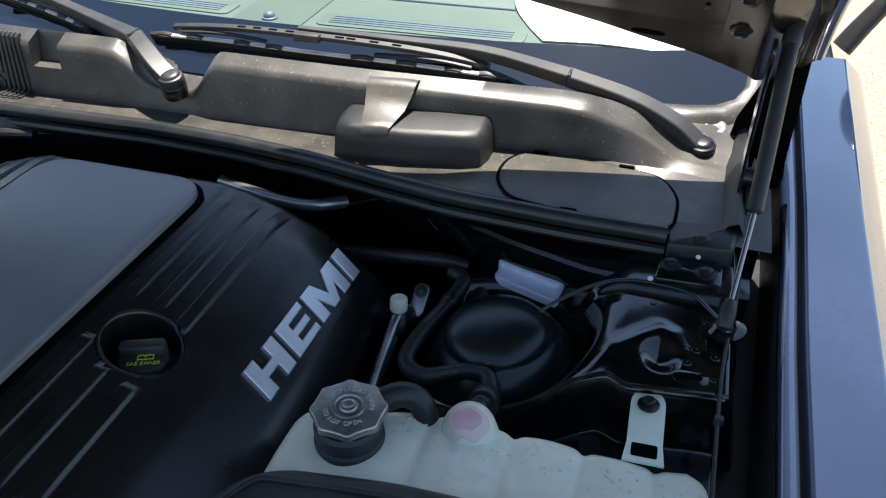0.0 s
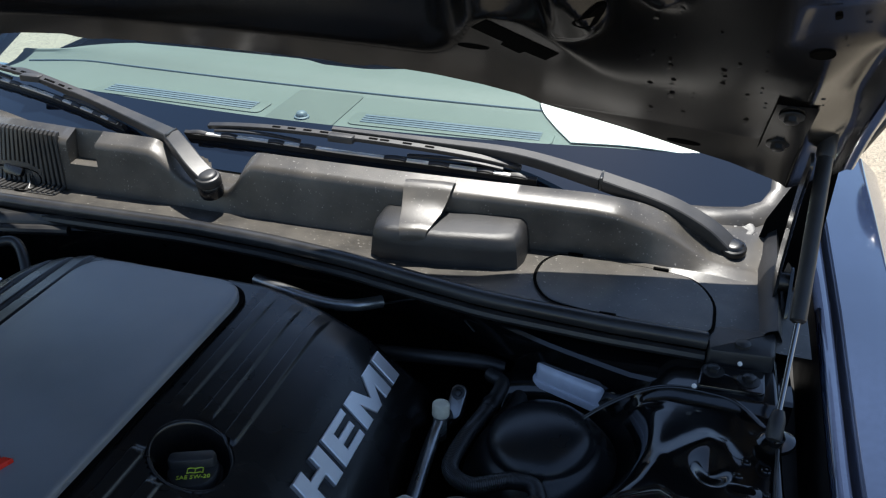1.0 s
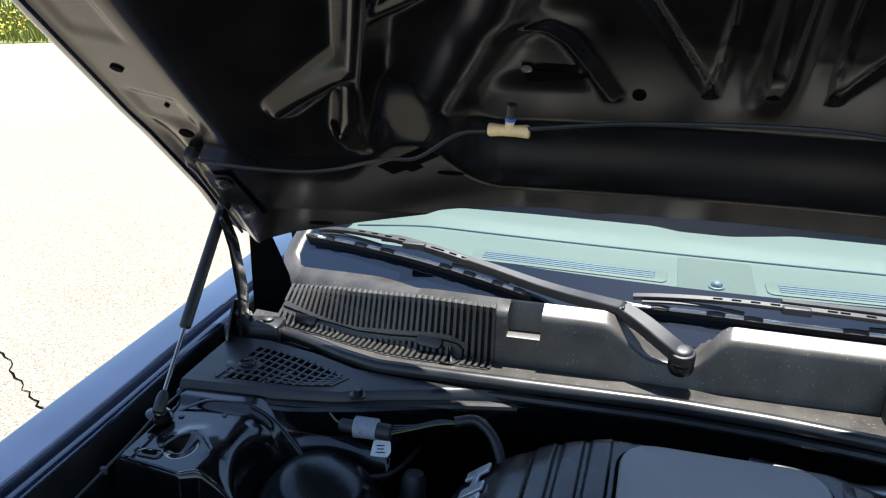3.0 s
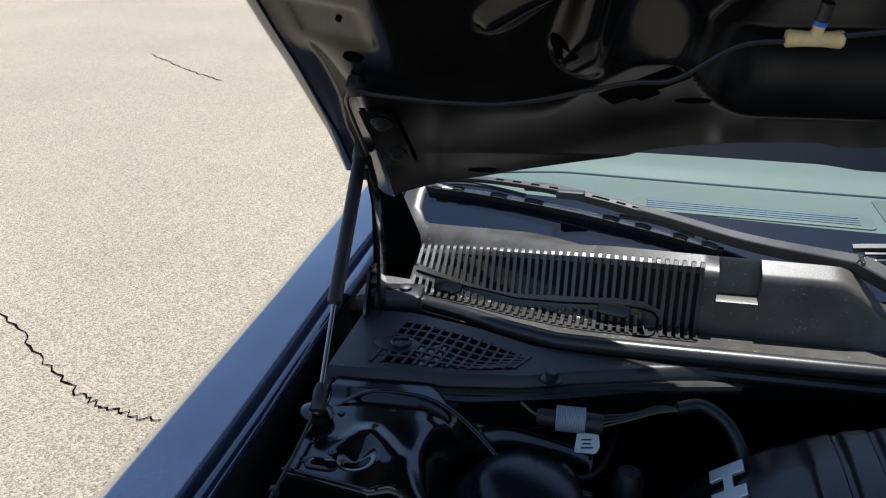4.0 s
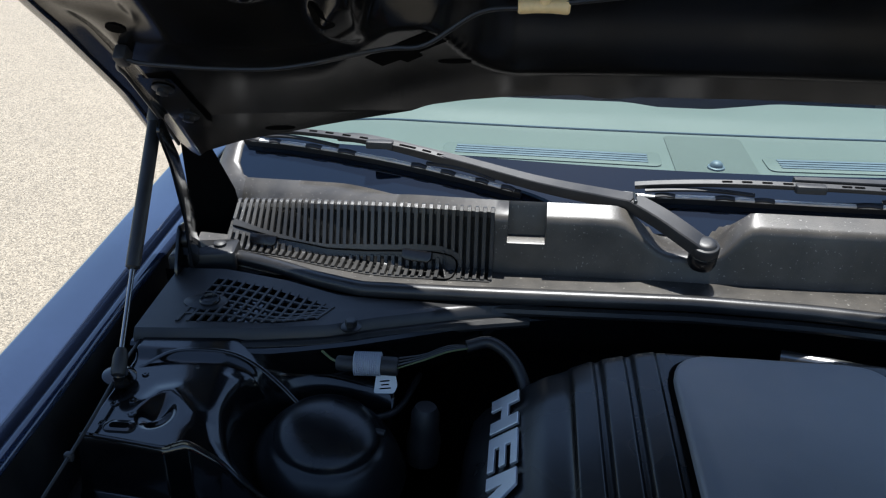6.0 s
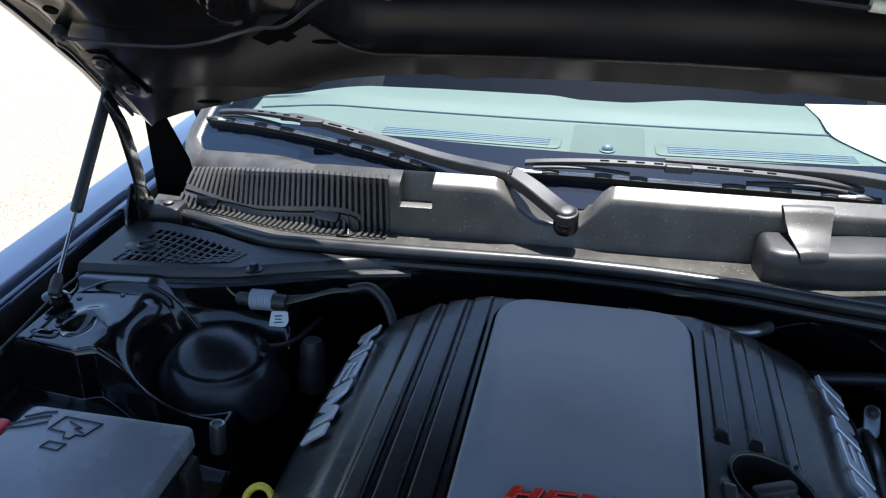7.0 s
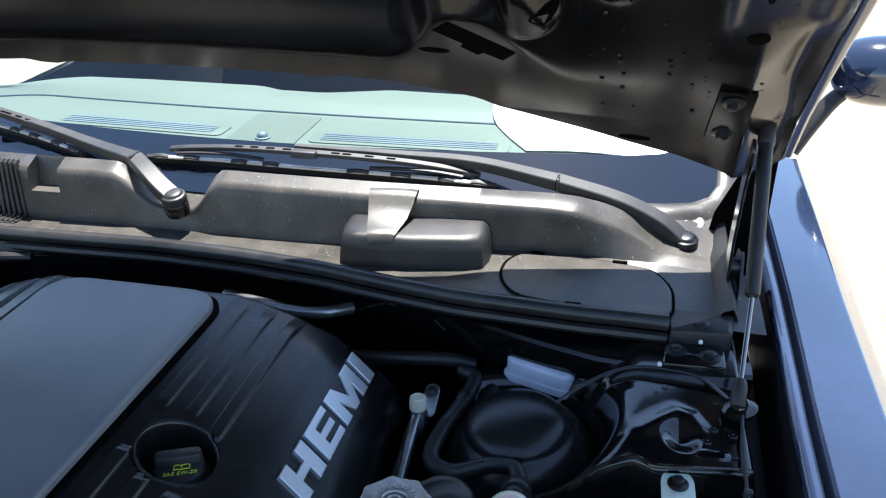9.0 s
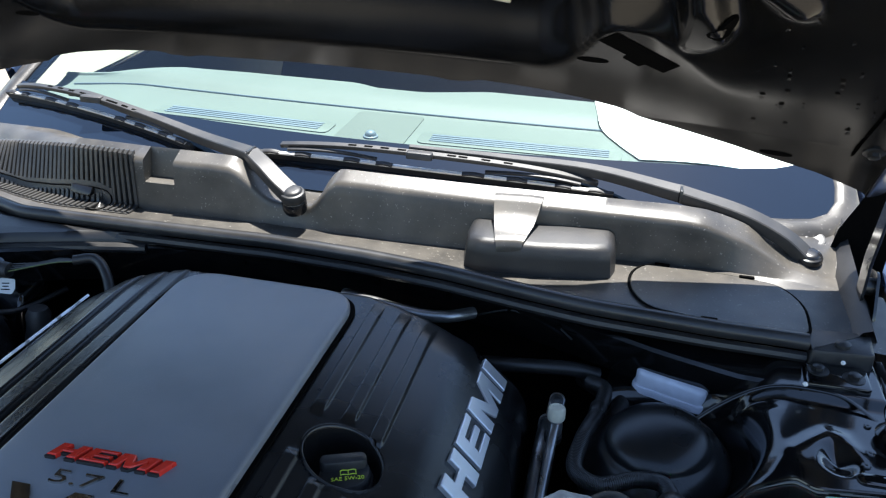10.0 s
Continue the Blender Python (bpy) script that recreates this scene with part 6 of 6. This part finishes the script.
# brake fluid reservoir
res = thing("brake_reservoir", (0.52, 0.98, 0.87), "bluish white brake fluid reservoir under the brace", "reservoir")
bm = bmesh.new()
RM = basis((0.514, 0.986, 0.845), (1, -0.35, 0), (0.35, 1, 0))
prism(bm, rounded(0.082, 0.056, 0.014), 0.055, RM, 0.006)
part("body", bm, BOTTLE, res)
bm = bmesh.new()
prism(bm, rounded(0.098, 0.068, 0.012), 0.010, RM @ Matrix.Translation((0.004, 0, 0.052)), 0.003)
part("seam", bm, BOTTLE, res, "proud moulded seam")
bm = bmesh.new()
prism(bm, rounded(0.092, 0.062, 0.012), 0.022, RM @ Matrix.Translation((0.004, 0, 0.0615)), 0.006, 3)
part("upper_body", bm, BOTTLE, res)

# ---- passenger side small parts ----
con = thing("wiring_connector", (-0.463, 0.935, 0.95), "grey ribbed wiring connector with a wire bundle", "connector")
bm = bmesh.new()
prof = []
for i in range(13):
    x = -0.0155 + 0.031 * i / 12
    prof += [(0.0138, x), (0.0149, x + 0.0007), (0.0149, x + 0.0016), (0.0138, x + 0.0023)]
lathe(bm, prof, (-0.463, 0.936, 0.957), (1, 0.06, 0), 24)
part("grey_sleeve", bm, CONNGREY, con, "ribbed grey sleeve")
for a, b, r in ((-0.500, -0.478, 0.0095), (-0.448, -0.425, 0.0118)):
    bm = bmesh.new()
    lathe(bm, [(r * 0.8, a), (r, a + 0.003), (r, b - 0.003), (r * 0.9, b)], (0, 0.934, 0.957), (1, 0, 0), 14)
    part("black_end", bm, BLACK, con, "black connector end")
for k, mat in enumerate((DULLWIRE, DARKBOLT, BLACK, BLACK)):
    bm = bmesh.new()
    o = 0.004 * (k - 1.5)
    tube(bm, [(-0.425, 0.937 + o, 0.960 + o * 0.5), (-0.395, 0.948 + o, 0.963), (-0.365, 0.965 + o, 0.966), (-0.33, 0.972, 0.966)], 0.0011, 6)
    part("wire", bm, mat, con, "thin dull wire")
hose_thing("wire_conduit", [(-0.345, 0.972, 0.966), (-0.315, 0.98, 0.968), (-0.285, 0.96, 0.955), (-0.268, 0.935, 0.92), (-0.27, 0.92, 0.87)], 0.0075, RUBBER, "black conduit round a wire bundle", "conduit")
bm = bmesh.new()
tube(bm, [(-0.52, 0.945, 0.965), (-0.508, 0.938, 0.96), (-0.5, 0.935, 0.958)], 0.0016, 6)
single("loose_wire", bm, DULLWIRE, "short dull green wire at the connector", "wire", "wires")
bm = bmesh.new()
lathe(bm, [(0.02, 0), (0.022, 0.03), (0.018, 0.05), (0.018, 0.07), (0.013, 0.08)], (-0.395, 0.925, 0.82), (0.05, 0.1, 1), 20)
single("map_sensor", bm, BLACK, "black cylindrical sensor on the engine", "sensor")
TM = basis((-0.442, 0.938, 0.926), (1, 0.1, 0.1), (-0.1, 0.5, 0.8))
bm = bmesh.new()
prism(bm, round_outline([(-0.015, -0.010), (0.010, -0.012), (0.015, -0.004), (0.014, 0.010), (-0.010, 0.012)], 0.003), 0.001, TM)
tag = single("paper_tag", bm, LABEL, "small white printed tag under the grey connector", "tag")
for k in range(3):
    bm = bmesh.new()
    prism(bm, rounded((0.014, 0.010, 0.012)[k], 0.0016, 0.0004, 1, 0, -0.005 + k * 0.0045), 0.0004, TM @ Matrix.Translation((0, 0, 0.0012)))
    part("print_bar", bm, SHADE_MARK, tag, "dark printed bar")

fuse = thing("fuse_box", (-0.54, 0.56, 0.85), "black fuse box with a smooth moulded lid", "fuse box")
bm = bmesh.new()
fo = round_outline([(-0.652, 0.40), (-0.43, 0.40), (-0.43, 0.667), (-0.638, 0.667)], 0.012, 4)
prism(bm, fo, 0.022, Matrix.Translation((0, 0, 0.93)), 0.005)
lid = part("lid", bm, FUSELID, fuse, "smooth dark grey lid")
bm = bmesh.new()
prism(bm, [(0.97 * (x + 0.54) - 0.54, 0.97 * (y - 0.55) + 0.55) for x, y in fo], 0.13, Matrix.Translation((0, 0, 0.80)))
part("base", bm, BLACK, fuse)
for y in (0.50, 0.57, 0.635):
    bm = bmesh.new()
    box(bm, (-0.428, y, 0.90), (0.012, 0.03, 0.05), bevel=0.003)
    part("latch", bm, BLACK, fuse, "moulded latch")
bm = bmesh.new()
zt = 0.9527
for path in (((-0.585, 0.652), (-0.535, 0.648), (-0.545, 0.625), (-0.555, 0.625), (-0.558, 0.618), (-0.566, 0.618), (-0.57, 0.627), (-0.592, 0.629), (-0.585, 0.652)), ((-0.575, 0.645), (-0.555, 0.637), (-0.562, 0.635), (-0.548, 0.629)), ((-0.578, 0.61), (-0.556, 0.609), (-0.56, 0.598), (-0.582, 0.60), (-0.578, 0.61)),
             ((-0.632, 0.642), (-0.612, 0.655), (-0.60, 0.658)), ((-0.64, 0.628), (-0.615, 0.645), (-0.602, 0.65)), ((-0.642, 0.62), (-0.62, 0.628), (-0.60, 0.64))):
    tube(bm, [(x, y, zt) for x, y in path], 0.0011, 5, 1)
part("moulded_symbol", bm, BLACK, lid, "raised warning symbols")
bm = bmesh.new()
box(bm, (-0.675, 0.605, 0.935), (0.055, 0.07, 0.03), bevel=0.005)
red = single("terminal_cover", bm, REDPLASTIC, "red plastic battery terminal cover", "terminal cover")
bm = bmesh.new()
lathe(bm, [(0.0085, -0.03), (0.0095, -0.026), (0.0095, 0.006), (0.0088, 0.010), (0.0062, 0.0105), (0.0058, 0.006), (0.001, 0.006)], (-0.427, 0.705, 0.915), (0.05, 0.1, 1), 14)
single("charge_stud", bm, ALU, "dull metal stud cap beside the fuse box", "stud")
dip = thing("dipstick", (-0.335, 0.612, 0.88), "yellow dipstick ring handle beside the engine cover", "dipstick")
bm = bmesh.new()
tube(bm, [Vector((-0.337, 0.614, 0.905)) + Vector((0.0155 * math.cos(t), 0.012 * math.sin(t), 0.012 * math.sin(t))) for t in span(0, 2 * math.pi, 25)], 0.0042, 8, 1)
part("ring", bm, YELLOW, dip, "yellow pull ring")
bm = bmesh.new()
tube(bm, [(-0.337, 0.602, 0.893), (-0.334, 0.595, 0.87), (-0.33, 0.59, 0.80)], 0.006, 10)
part("stem", bm, YELLOW, dip)

# ---- door mirror ----
def door_mirror(s):
    mr = thing("door_mirror", (s * 0.92, 1.72, 1.0), "black door mirror with a rounded housing", "mirror")
    bm = bmesh.new()
    rows = []
    for k in range(33):
        u = k / 32
        x = 0.965 + 0.24 * u
        r = (1 - abs(2 * u - 1) ** 3.0) ** 0.5
        hh, dd = 0.066 * (0.25 + 0.75 * r), 0.075 * (0.25 + 0.75 * r)
        rows.append([(s * x, 1.76 + dd * (math.sin(a) - 0.2), 1.13 + hh * math.cos(a)) for a in span(0, 2 * math.pi, 25)[:-1]])
    g = grid(bm, rows, True)
    bm.faces.new(g[0]), bm.faces.new(g[-1][::-1])
    part("housing", bm, PAINT, mr, "glossy black housing", 60)
    bm = bmesh.new()
    tube(bm, [(s * 0.915, 1.73, 0.97), (s * 0.945, 1.74, 1.02), (s * 0.985, 1.75, 1.075), (s * 1.03, 1.755, 1.10)], (0.026, 0.02), 16, flat=0.6)
    part("stalk", bm, BLACK, mr, "black mirror stalk")


door_mirror(1)

# ---- front end, to close the bay ----
bm = bmesh.new()
grid(bm, [[(x, y + 0.12 * (x / 0.9) ** 2, z) for x in span(-0.9, 0.9, 13)] for y, z in ((0.30, 0.90), (0.10, 0.89), (-0.06, 0.84), (-0.12, 0.70), (-0.14, 0.45), (-0.12, 0.25))])
part("front_fascia", bm, PAINT, car, "black front fascia", 50)
